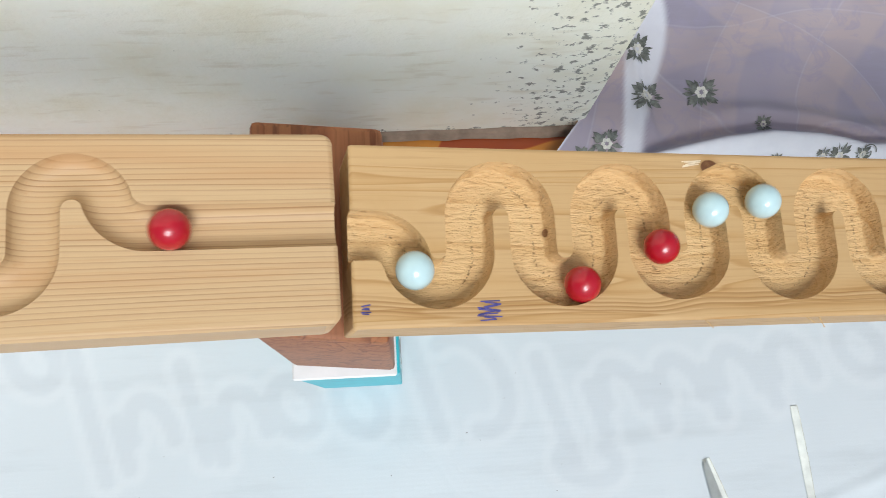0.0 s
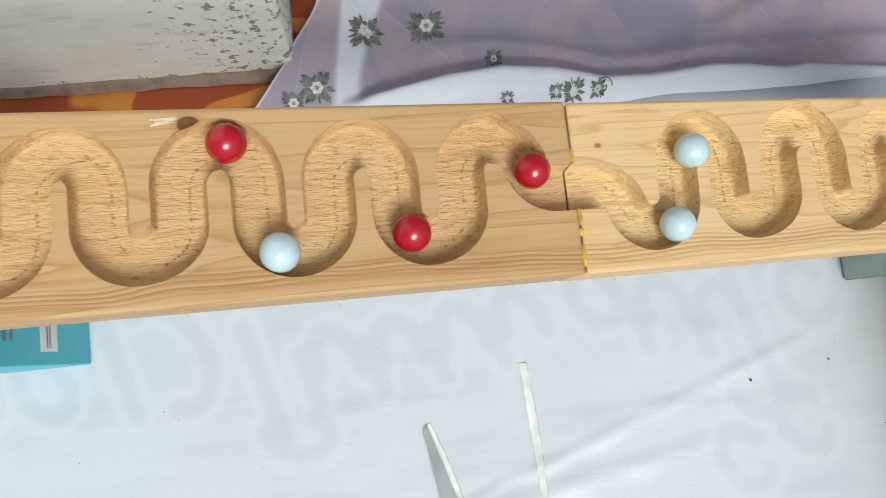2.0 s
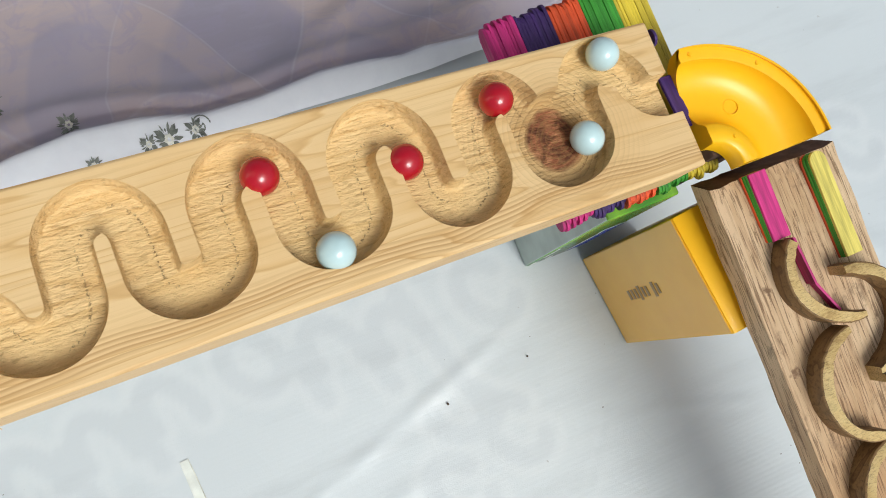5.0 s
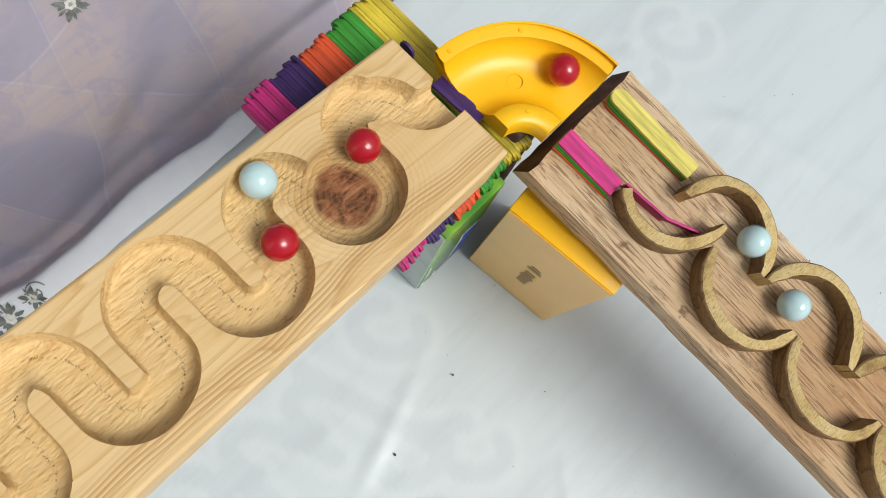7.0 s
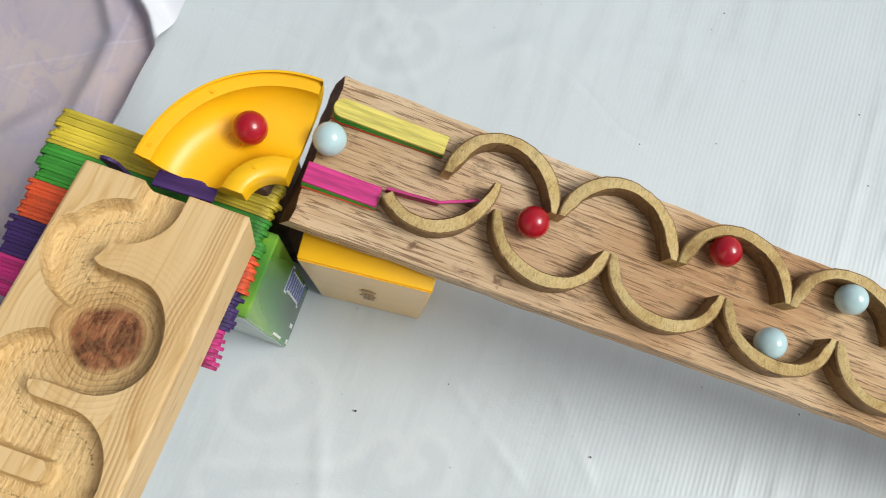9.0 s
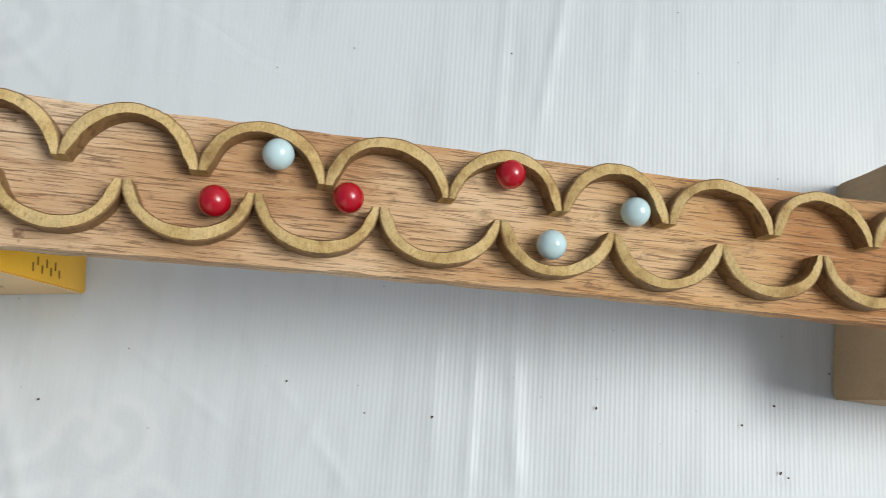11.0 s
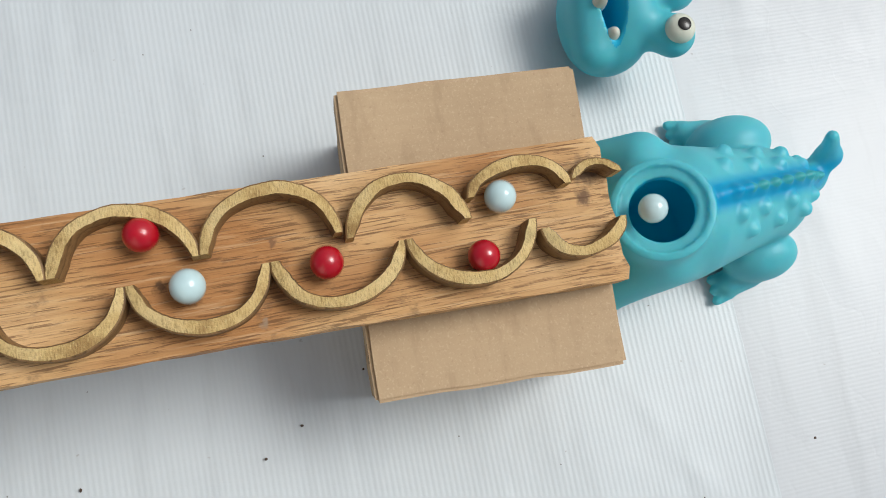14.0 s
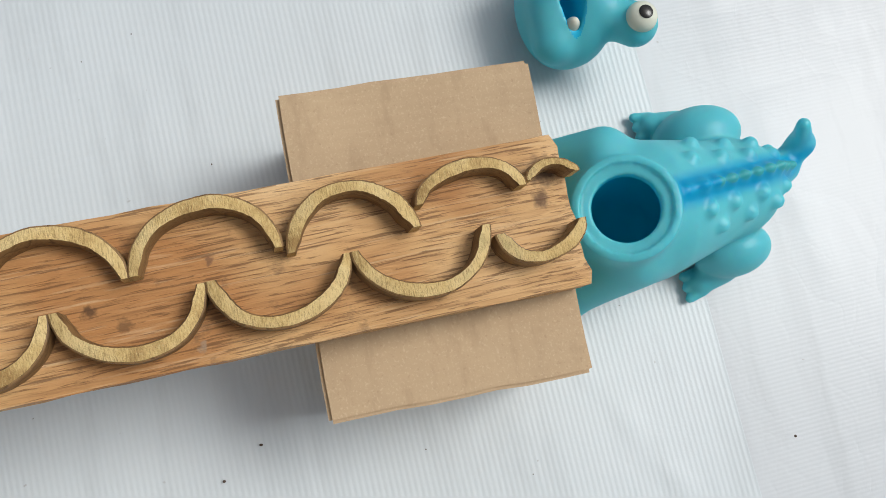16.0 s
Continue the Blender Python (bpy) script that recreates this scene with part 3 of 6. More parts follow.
sheet = draped("ground_sheet", -0.75, 1.75, -0.992, 0.300, 0.0042, sheet_z, white_sheet, 0.0,
               warp=lambda x, y: (x, np.where(y > 0, y * (0.165 + 0.6 * np.clip(x - 0.15, 0, 0.25)) / 0.300, y)))
tagged(sheet, "creased white plastic sheet spread on the floor", "plastic sheet", kind="structure")
sheet_2 = draped("ground_sheet", -0.75, 1.75, -2.3, -0.93, 0.012, lambda x, y: 0.0008 * (1 + wob(x, y, 9, 2.0)) + np.maximum(0, creases(x, y, [(1.1, -1.06, 0.7, -1.10, 0.01, 0.0025), (1.0, -1.15, 0.6, -1.2, 0.012, 0.0025)])), grey_sheet, -0.003)
tagged(sheet_2, "ribbed white sheet lying under the first", "plastic sheet", kind="structure")

wall_mat, nt, b = material("limewashed_plaster")
big = noise_tex(nt, coords(nt), 7, 5, 0.6)
col = ramp(nt, big, [(0.30, (0.78, 0.75, 0.58)), (0.5, (0.86, 0.86, 0.75)), (0.68, (0.87, 0.88, 0.81))])
smear = noise_tex(nt, coords(nt, (5, 1, 22)), 4, 5)
col = mix(nt, col, (0.60, 0.54, 0.38), maths(nt, "MULTIPLY", ramp(nt, smear, [(0.56, (0, 0, 0)), (0.75, (1, 1, 1))]), 0.5))
sepw = nt.nodes.new("ShaderNodeSeparateXYZ")
nt.links.new(coords(nt), sepw.inputs[0])
edge = ramp(nt, maths(nt, "ADD", maths(nt, "MULTIPLY", sepw.outputs[0], 7.0), 0.05), [(0.35, (0, 0, 0)), (1.0, (1, 1, 1))])
foot = ramp(nt, maths(nt, "MULTIPLY", sepw.outputs[2], 25.0), [(0.0, (1, 1, 1)), (0.75, (0, 0, 0))])
flake = noise_tex(nt, coords(nt, (1, 1, 1)), 105, 4, 0.65)
wear = maths(nt, "ADD", maths(nt, "MULTIPLY", maths(nt, "MAXIMUM", maths(nt, "MULTIPLY", edge, 0.9), foot), 0.19), flake)
col = mix(nt, col, (0.20, 0.20, 0.17), ramp(nt, wear, [(0.72, (0, 0, 0)), (0.77, (0.9, 0.9, 0.9))]))
nt.links.new(col, b.inputs["Base Color"])
b.inputs["Roughness"].default_value = 0.75
bump(nt, b, wear, 0.5, 0.002)
plaster_bare = plain("bare_cement", (0.26, 0.19, 0.14), 0.9, 0.2, 0.2, 40, 0.4)


def wall_slab(name, x0, x1, y0, y1, z0, z1, label):
    bm = box_bm(x0, x1, y0, y1, z0, z1, 0.006, 2)
    return tagged(part(name, bm, wall_mat, smooth=40), label, "wall", kind="structure")


wall = wall_slab("wall_north", -3.2, 0.190, 0.277, 0.52, -0.006, 2.6, "old limewashed wall end, flaking and stained")
bm = bmesh.new()
rows_n = 90
prev = None
for i in range(rows_n + 1):
    x = -1.6 + (0.188 + 1.6) * i / rows_n
    d = 0.002 + 0.0045 * abs(noise.noise((x * 30, 0, 0))) + 0.003 * max(0, x / 0.19)
    h = 0.004 + 0.008 * abs(noise.noise((x * 22, 5, 0)))
    cur = [bm.verts.new(c) for c in ((x, 0.2785, h), (x, 0.277 - d, h * 0.6), (x, 0.277 - d - 0.004, -0.004))]
    if prev:
        bm.faces.new((prev[0], cur[0], cur[1], prev[1]))
        bm.faces.new((prev[1], cur[1], cur[2], prev[2]))
    prev = cur
tagged(part("baseboard", bm, plaster_bare), "rough bare cement at the foot of the wall", "wall foot", kind="structure")

# ---- hardwood board with half rings of bamboo ----
def board_solid(name, x0, x1, y0, y1, thick, mat, label, m, rag=0.0012):
    """A rough-sawn board: long faces cut by slightly uneven edges, chipped ends."""
    nx, ny = 12, 90
    verts, faces = [], []
    for layer, z in ((0, 0.0), (1, -thick)):
        for j in range(ny + 1):
            v = y0 + (y1 - y0) * j / ny
            for i in range(nx + 1):
                xa = x0 + 0.0062 * math.sin(math.pi * j / ny)
                u = xa + (x1 - xa) * i / nx
                ex = rag * noise.noise((v * 40, layer * 3 + (9 if i == nx else 0), 1)) if i in (0, nx) else 0
                ey = (3.6 if j == 0 else 1.5) * rag * noise.noise((u * 170, layer, 7)) + (0.0065 if j == ny and layer else 0) if j in (0, ny) else 0
                edge = i in (0, nx) or j in (0, ny)
                dz = (-0.0012 if layer == 0 else 0.0012) * edge + (0.0004 * noise.noise((u * 60, v * 14, layer)) if not edge else 0)
                verts.append((u + ex, v + ey, z + dz))
    n1, w = (nx + 1) * (ny + 1), nx + 1
    for j in range(ny):
        for i in range(nx):
            a = j * w + i
            faces.append((a, a + 1, a + 1 + w, a + w))
            faces.append((n1 + a, n1 + a + w, n1 + a + 1 + w, n1 + a + 1))
    loop = [i for i in range(w)] + [j * w + nx for j in range(1, ny + 1)] + [ny * w + i for i in range(nx - 1, -1, -1)] + [j * w for j in range(ny - 1, 0, -1)]
    index = [0] * len(faces)
    for a, c in zip(loop, loop[1:] + loop[:1]):
        faces.append((a, n1 + a, n1 + c, c))
        index.append(1 if a // w == ny and c // w == ny else 0)
    return tagged(solid(name, verts, faces, mat, angle=40, m=m, index=index), label, "marble track")


dark_thick = 0.021
dark_end = plain("dark_end_grain", (0.13, 0.075, 0.05), 0.85, 0.2, 0.25, 90, 0.5)
dark_board = empty("hardwood_track", DARK)
tagged(dark_board, "sloping brown hardwood board lined with half rings of bamboo", "marble track")
plank = board_solid("board", 0.7362, 0.8262, -0.8600 / CD, 0.0245 / CD, dark_thick, [dark_wood, dark_end], "", None)
for key in ("category",):
    del plank[key]
plank.parent = dark_board


def half_ring(side, ya, yb, xc, xt, seed, thick=0.0078, high=0.0142, start=0.0):
    """A strip cut from a bamboo culm: from the foot at (xc, ya) over the crown at xt to (xc, yb)."""
    n = 60
    cy, ry, rx = (ya + yb) / 2, abs(yb - ya) / 2, abs(xt - xc)
    verts, faces = [], []
    rnd = random.Random(seed)
    ph, tilt = rnd.uniform(0, 6), rnd.uniform(-0.0012, 0.0012)
    for i in range(n + 1):
        a = radians(start) + (math.pi - radians(start)) * i / n
        c, s = math.cos(a), math.sin(a)
        wv = 0.0009 * math.sin(2 * a + ph) * s + 0.0004 * noise.noise((a * 3, seed, 0))
        t = thick * (1 + 0.10 * math.sin(3 * a + ph)) * (0.62 + 0.38 * min(1, 3.2 * s + 0.12))
        for k6, (r_off, z) in enumerate(((0.0, 0.0), (0.0, high - 0.0008), (-0.0009, high), (-t + 0.0008, high + 0.0004), (-t, high - 0.0008), (-t, 0.0))):
            r_off += 0.0003 * noise.noise((a * 34, seed * 1.7, k6 // 3)) if k6 in (1, 2, 3, 4) else 0
            px = xc + side * (rx + r_off + wv) * s
            py = cy + (ry + r_off + wv) * c
            zz = z + (tilt * c + 0.0006 * noise.noise((a * 9, seed * 3, 2)) if z > 0.002 else -0.0004)
            verts.append((px, py, zz))
    for i in range(n):
        for k in range(6):
            p, q = i * 6 + k, i * 6 + (k + 1) % 6
            faces.append((p, q, q + 6, p + 6))
    faces += [tuple(range(6)), tuple(range(n * 6 + 5, n * 6 - 1, -1))]
    idx = []
    for i in range(n):
        idx += [1, 1, 0, 1, 1, 1]
    idx += [0, 0]
    bm = bmesh.new()
    vs = [bm.verts.new(v) for v in verts]
    for f, k in zip(faces, idx):
        bm.faces.new([vs[j] for j in f]).material_index = k
    bmesh.ops.recalc_face_normals(bm, faces=bm.faces[:])
    return part("bamboo_half_ring", bm, [bamboo, bamboo_skin_shaded], dark_board, smooth=40)


UC = [-0.0440, -0.1120, -0.1862, -0.2575, -0.3310, -0.4026, -0.4737, -0.5456, -0.6200, -0.6955]
LC = [-0.0775, -0.1472, -0.2187, -0.2906, -0.3639, -0.4371, -0.5100, -0.5815, -0.6545, -0.7280, -0.8055]
seed = 0
for a, c in zip(UC, UC[1:]):
    seed += 1
    half_ring(1, a / CD + 0.0003, c / CD - 0.0003, 0.7900, 0.8245, seed)
for a, c in zip(LC, LC[1:]):
    seed += 1
    half_ring(-1, a / CD + 0.0003, c / CD - 0.0003, 0.7800, 0.7482, seed)
half_ring(-1, -0.0060 / CD, -0.0776 / CD, 0.7940, 0.7525, 51, start=47.0)
half_ring(1, -0.6965 / CD, -0.7680 / CD, 0.7860, 0.8180, 52)
half_ring(1, -0.7672 / CD, -0.8322 / CD, 0.7975, 0.8180, 53)
half_ring(1, -0.8318 / CD, -0.8640 / CD, 0.7995, 0.8095, 54, thick=0.0056)
half_ring(-1, -0.8062 / CD, -0.8610 / CD, 0.7730, 0.7525, 55)

# ---- lolly sticks ----
def stick_mat(name, colour):
    m, nt, b = material(name)
    s = noise_tex(nt, coords(nt, (500, 30, 300)), 1.0, 3)
    col = ramp(nt, s, [(0.3, tuple(0.55 * c for c in colour)), (0.55, colour), (0.8, tuple(min(1, 1.25 * c + 0.02) for c in colour))])
    info = nt.nodes.new("ShaderNodeObjectInfo")
    hsv = nt.nodes.new("ShaderNodeHueSaturation")
    r = nt.nodes.new("ShaderNodeMapRange")
    r.inputs[3].default_value, r.inputs[4].default_value = 0.75, 1.2
    nt.links.new(info.outputs["Random"], r.inputs[0])
    nt.links.new(r.outputs[0], hsv.inputs["Value"])
    nt.links.new(col, hsv.inputs["Color"])
    nt.links.new(hsv.outputs[0], b.inputs["Base Color"])
    b.inputs["Roughness"].default_value = 0.62
    bump(nt, b, s, 0.3, 0.0004)
    return m


stick_colours = {"pink": (0.55, 0.022, 0.19), "purple": (0.048, 0.016, 0.12), "orange": (0.72, 0.09, 0.02), "green": (0.05, 0.30, 0.025), "yellow": (0.60, 0.46, 0.03)}
stick_mats = {k: stick_mat(k + "_stained_wood", c) for k, c in stick_colours.items()}


def stick_mesh(length, width, thick, rounded=(True, True)):
    """A lolly stick along y, lying flat."""
    out = []
    r = width / 2
    out += [(r * math.cos(a), length / 2 - r + r * math.sin(a)) for a in np.linspace(0, math.pi, 8)] if rounded[1] else [(r, length / 2), (-r, length / 2)]
    out += [(-r * math.cos(a), -length / 2 + r - r * math.sin(a)) for a in np.linspace(0, math.pi, 8)] if rounded[0] else [(-r, -length / 2), (r, -length / 2)]
    n = len(out)
    c = 0.00025
    verts = [(x, y, 0) for x, y in out] + [(x, y, thick - c) for x, y in out] + [(x * (1 - c / r), y * (1 - 2 * c / length), thick) for x, y in out]
    faces = [tuple(range(n - 1, -1, -1)), tuple(range(2 * n, 3 * n))]
    for k in range(2):
        faces += [(k * n + i, k * n + (i + 1) % n, (k + 1) * n + (i + 1) % n, (k + 1) * n + i) for i in range(n)]
    return verts, faces


STICK = mesh_of("lolly_stick", *stick_mesh(0.134, 0.0120, 0.00214), [stick_mats["pink"]])
rnd = random.Random(4)
BOXTOP = 0.2005
for g, colour_name in enumerate(stick_colours):
    data = STICK.copy()
    data.materials[0] = stick_mats[colour_name]
    for k in range(10):
        x = 0.6470 + g * 0.0218 + (k + 0.5) * 0.00215
        ob = new("lolly_stick", data)
        tip = rnd.uniform(-0.0022, 0.0022)
        ob.matrix_world = pose(x, 0.1025 + tip, BOXTOP + 0.0060 + rnd.uniform(0, 0.0008), 0, 90 + rnd.uniform(-0.3, 0.3), rnd.uniform(-0.12, 0.12))
        tagged(ob, colour_name + " stained lolly stick on edge in a packed row", "lolly stick", "row of coloured lolly sticks")

lane = mesh_of("lolly_stick", *stick_mesh(0.066, 0.0112, 0.0021, (False, True)), [stick_mats["green"]])
lane2 = mesh_of("lolly_stick", *stick_mesh(0.042, 0.0118, 0.0021, (False, False)), [stick_mats["green"]])
pale_yellow = stick_mat("pale_yellow_stained_wood", (0.74, 0.62, 0.13))
for data, x, y, top in ((lane, 0.8050, -0.0085, pale_yellow), (lane2, 0.7636, 0.0045, stick_mats["pink"])):
    for k, mat_k in enumerate((stick_mats["orange"], stick_mats["green"], stick_mats["green"], top)):
        d2 = data.copy()
        d2.materials[0] = mat_k
        ob = new("lolly_stick", d2)
        ob.matrix_world = DARK @ pose(x - 0.0009 + 0.0003 * k, y / CD, 0.0021 * k + 0.0001, 0, 0, 2.5 - 0.5 * k)
        tagged(ob, ("orange", "green", "green", "bright")[k] + " cut lolly stick glued in a short stack", "lolly stick", "lane of stacked sticks")
ob = new("lolly_stick", mesh_of("lolly_stick", *stick_mesh(0.030, 0.0090, 0.0016, (False, False)), [stick_mats["pink"]]))
ob.matrix_world = DARK @ pose(0.7712, -0.0335, 0.0048, 0, 88, 6)
tagged(ob, "thin pink stick on edge guiding into the first bamboo ring", "lolly stick", "pink guide sticks")
ob = new("lolly_stick", mesh_of("lolly_stick", *stick_mesh(0.024, 0.0080, 0.0016, (False, False)), [stick_mats["pink"]]))
ob.matrix_world = DARK @ pose(0.7778, -0.0580, 0.0044, 0, 80, 24)
tagged(ob, "thin pink stick end leaning inside the first bamboo ring", "lolly stick", "pink guide sticks")
ob = new("lolly_stick", mesh_of("lolly_stick", *stick_mesh(0.033, 0.0125, 0.0016, (False, False)), [stick_mats["purple"]]))
ob.matrix_world = pose(0.7338, 0.0800, 0.2345, 0, 20, 3)
tagged(ob, "purple cut lolly stick bridging board end and chute", "lolly stick")
ob = new("lolly_stick", mesh_of("lolly_stick", *stick_mesh(0.038, 0.0100, 0.0018, (False, True)), [stick_mats["purple"]]))
ob.matrix_world = pose(0.7300, 0.1190, 0.2290, 90, 0, 90)
tagged(ob, "purple lolly stick upright against the board end", "lolly stick")

# ---- yellow plastic quarter-bend chute ----
yellow_plastic = plain("yellow_plastic", (0.95, 0.51, 0.006), 0.32, 0.4, 0.03, 30, 0.02)
CX, CY, CR = 0.7370, 0.0315, 0.0500


def chute_floor(a):
    return 0.2292 + 0.0055 * a / 90.0


chute = empty("curved_chute", pose(CX, CY, 0))
tagged(chute, "glossy yellow plastic quarter-bend chute between the two boards", "chute")
prof = [(0.0722, 0.0186), (0.0735, 0.0186), (0.0735, 0.0160), (0.0668, 0.0152)]
prof += [(0.0480 + 0.0180 * math.cos(radians(a)), 0.0150 + 0.0150 * math.sin(radians(a))) for a in range(0, -91, -10)]
prof += [(0.0420 + 0.0132 * math.cos(radians(a)), 0.0118 + 0.0118 * math.sin(radians(a))) for a in range(-90, -171, -10)]
prof += [(0.0270, 0.0126), (0.0175, 0.0126)]
outer_side = [(0.0165, 0.0115), (0.0165, -0.0030), (0.0185, -0.0040), (0.0600, -0.0042), (0.0685, -0.0010), (0.0725, 0.0060), (0.0735, 0.0150)]
loop = prof + outer_side
N = 28
verts, faces = [], []
for i in range(N + 1):
    a = 90 * i / N
    for r, z in loop:
        verts.append((r * math.cos(radians(a)), r * math.sin(radians(a)), chute_floor(a) + z))
L = len(loop)
for i in range(N):
    for k in range(L):
        faces.append((i * L + k, (i + 1) * L + k, (i + 1) * L + (k + 1) % L, i * L + (k + 1) % L))
faces += [tuple(range(L)), tuple(range(N * L + L - 1, N * L - 1, -1))]
bm = bmesh.new()
vs = [bm.verts.new(v) for v in verts]
for f in faces:
    bm.faces.new([vs[j] for j in f])
bmesh.ops.recalc_face_normals(bm, faces=bm.faces[:])
bmesh.ops.triangulate(bm, faces=[f for f in bm.faces if len(f.verts) > 4])
part("trough", bm, yellow_plastic, chute, smooth=55)
for a, r in ((84, 0.0695), (48, 0.0695), (45, 0.0230)):
    bm = bmesh.new()
    bmesh.ops.create_cone(bm, cap_ends=True, segments=12, radius1=0.0014, radius2=0.0011, depth=0.0012)
    bmesh.ops.translate(bm, verts=bm.verts[:], vec=(r * math.cos(radians(a)), r * math.sin(radians(a)), chute_floor(a) + (0.0158 if r > 0.05 else 0.0128)))
    part("stud", bm, yellow_plastic, chute)
bm = bmesh.new()
ring_of = [[bm.verts.new((0.0455 * math.cos(radians(50)) + r * math.cos(k * math.pi / 12), 0.0455 * math.sin(radians(50)) + r * math.sin(k * math.pi / 12), chute_floor(50) + z)) for r, z in ((0.0052, 0.0), (0.0050, 0.0006), (0.0045, 0.0006), (0.0043, 0.0))] for k in range(24)]
for p, q in zip(ring_of, ring_of[1:] + ring_of[:1]):
    for j in range(3):
        bm.faces.new((p[j], q[j], q[j + 1], p[j + 1]))
part("embossed_ring", bm, yellow_plastic, chute, smooth=60)
# ---- supports ----
bark = plain("dark_bark", (0.10, 0.06, 0.045), 0.85, 0.2, 0.25, 50, 0.5)
bm = box_bm(0.7470, 0.7850, 0.0420, 0.0930, 0.0005, 0.2255, 0.003)
tagged(part("wood_block", bm, bark, smooth=40), "dark wooden block standing on end under the yellow chute", "wood block")
bm = box_bm(-0.0780, -0.0080, 0.0330, 0.1600, 0.2055, 0.3560, 0.0035)
for vv in bm.verts:
    if vv.co.z > 0.3:
        vv.co.z -= 0.19 * (vv.co.x + 0.0780)
        vv.co.y += 0.006 if vv.co.y < 0.09 else -0.004
    vv.co.y -= 0.10 * (vv.co.x + 0.04) * (1 if vv.co.y < 0.09 else 0.3)
tagged(part("wood_block", bm, red_brown, smooth=40), "red-brown hardwood offcut propping the pine boards on a box", "wood block")


def bars(parent, name, m, rects, mat, lift=0.0003):
    """Printed strips on a face: rectangles (u, v, width, height) in the plane that m gives, u along its x, v along its y."""
    for u, v, w, h in rects:
        verts = []
        for z in (0.0, lift):
            verts += [m @ Vector(p) for p in ((u - w / 2, v - h / 2, z), (u + w / 2, v - h / 2, z), (u + w / 2, v + h / 2, z), (u - w / 2, v + h / 2, z))]
        solid(name, verts, [(4, 5, 6, 7), (0, 1, 5, 4), (1, 2, 6, 5), (2, 3, 7, 6), (3, 0, 4, 7)], mat, parent)


card_white = plain("white_card", (0.80, 0.80, 0.79), 0.6, 0.3, 0.03, 40)
teal_card = plain("turquoise_card", (0.055, 0.46, 0.54), 0.42, 0.4, 0.04, 30)
ink_grey = plain("grey_print", (0.22, 0.22, 0.20), 0.6, 0.3, 0.05)
ink_dark = plain("dark_print", (0.10, 0.055, 0.02), 0.6, 0.3, 0.05)

teal = empty("carton", pose(-0.0415, 0.07, 0))
tagged(teal, "upright turquoise card box with a white top", "box")
teal.matrix_world = pose(0, 0, 0)
shell = part("body", box_bm(-0.0775, -0.0050, 0.0275, 0.1250, 0.0015, 0.2010, 0.0010, 1), teal_card, teal)
part("lid", box_bm(-0.0785, -0.0068, 0.0262, 0.1260, 0.2012, 0.2050, 0.0012, 1), card_white, teal, "white card top")
FX = Matrix(((0, 0, 1, -0.0050), (1, 0, 0, 0), (0, 1, 0, 0), (0, 0, 0, 1)))
bars(shell, "printed_label", FX, [(0.058, 0.088, 0.040, 0.030)], card_white)
bars(shell, "print", Matrix.Translation((0.0004, 0, 0)) @ FX, [(0.058, 0.092, 0.034, 0.002), (0.056, 0.087, 0.030, 0.0015), (0.050, 0.160, 0.010, 0.004), (0.050, 0.150, 0.008, 0.003)], ink_grey)

amber_card = plain("yellow_gloss_card", (0.92, 0.50, 0.010), 0.45, 0.25, 0.03, 20, 0.0, 0, 0.1)
tan_mat, nt, b = material("tan_card_under_film")
c = noise_tex(nt, coords(nt), 26, 4)
nt.links.new(ramp(nt, c, [(0.35, (0.90, 0.46, 0.012)), (0.65, (0.94, 0.50, 0.020))]), b.inputs["Base Color"])
b.inputs["Roughness"].default_value, b.inputs["Coat Weight"].default_value, b.inputs["Coat Roughness"].default_value = 0.40, 0.6, 0.06
bump(nt, b, noise_tex(nt, coords(nt), 45, 3), 0.08, 0.002)
phone = empty("phone_carton", pose(0.7288, 0.0192, 0, 0, -2.0, 5.5) @ Matrix.Translation((-0.7332, -0.0215, 0)))
tagged(phone, "glossy yellow phone box in film, on end under the hardwood board", "box")
PT = 0.1935
sleeve = part("sleeve", box_bm(0.7340, 0.7930, -0.0600, 0.0215, 0.0015, PT, 0.0012, 2), amber_card, phone, smooth=40)
panel = part("side_panel", box_bm(0.7332, 0.7340, -0.0590, 0.0208, 0.0040, PT - 0.0012, 0.0003, 1), tan_mat, phone, "tan side panel under clear film")
tan_print = plain("faint_brown_print", (0.38, 0.24, 0.11), 0.5, 0.3, 0.05)
FN = Matrix(((0, 0, -1, 0.7331), (0, 1, 0, 0), (1, 0, 0, 0), (0, 0, 0, 1)))
letters = [(0.066 + 0.0072 * i + (0.006 if i > 5 else 0), -0.0195, 0.0046, 0.0080 + (0.0035 if i in (3, 6) else 0)) for i in range(8)]
bars(panel, "print", FN, letters, tan_print)
FS = Matrix(((1, 0, 0, 0), (0, 0, -1, -0.0601), (0, 1, 0, 0), (0, 0, 0, 1)))
bars(sleeve, "print", FS, [(0.742 + 0.005 * (i % 2), 0.060 + 0.008 * i, 0.006, 0.0016) for i in range(7)] + [(0.752, 0.135, 0.003, 0.010), (0.757, 0.128, 0.002, 0.012)], ink_dark)
bars(sleeve, "sticker", FS, [(0.772, 0.070, 0.022, 0.034)], card_white)

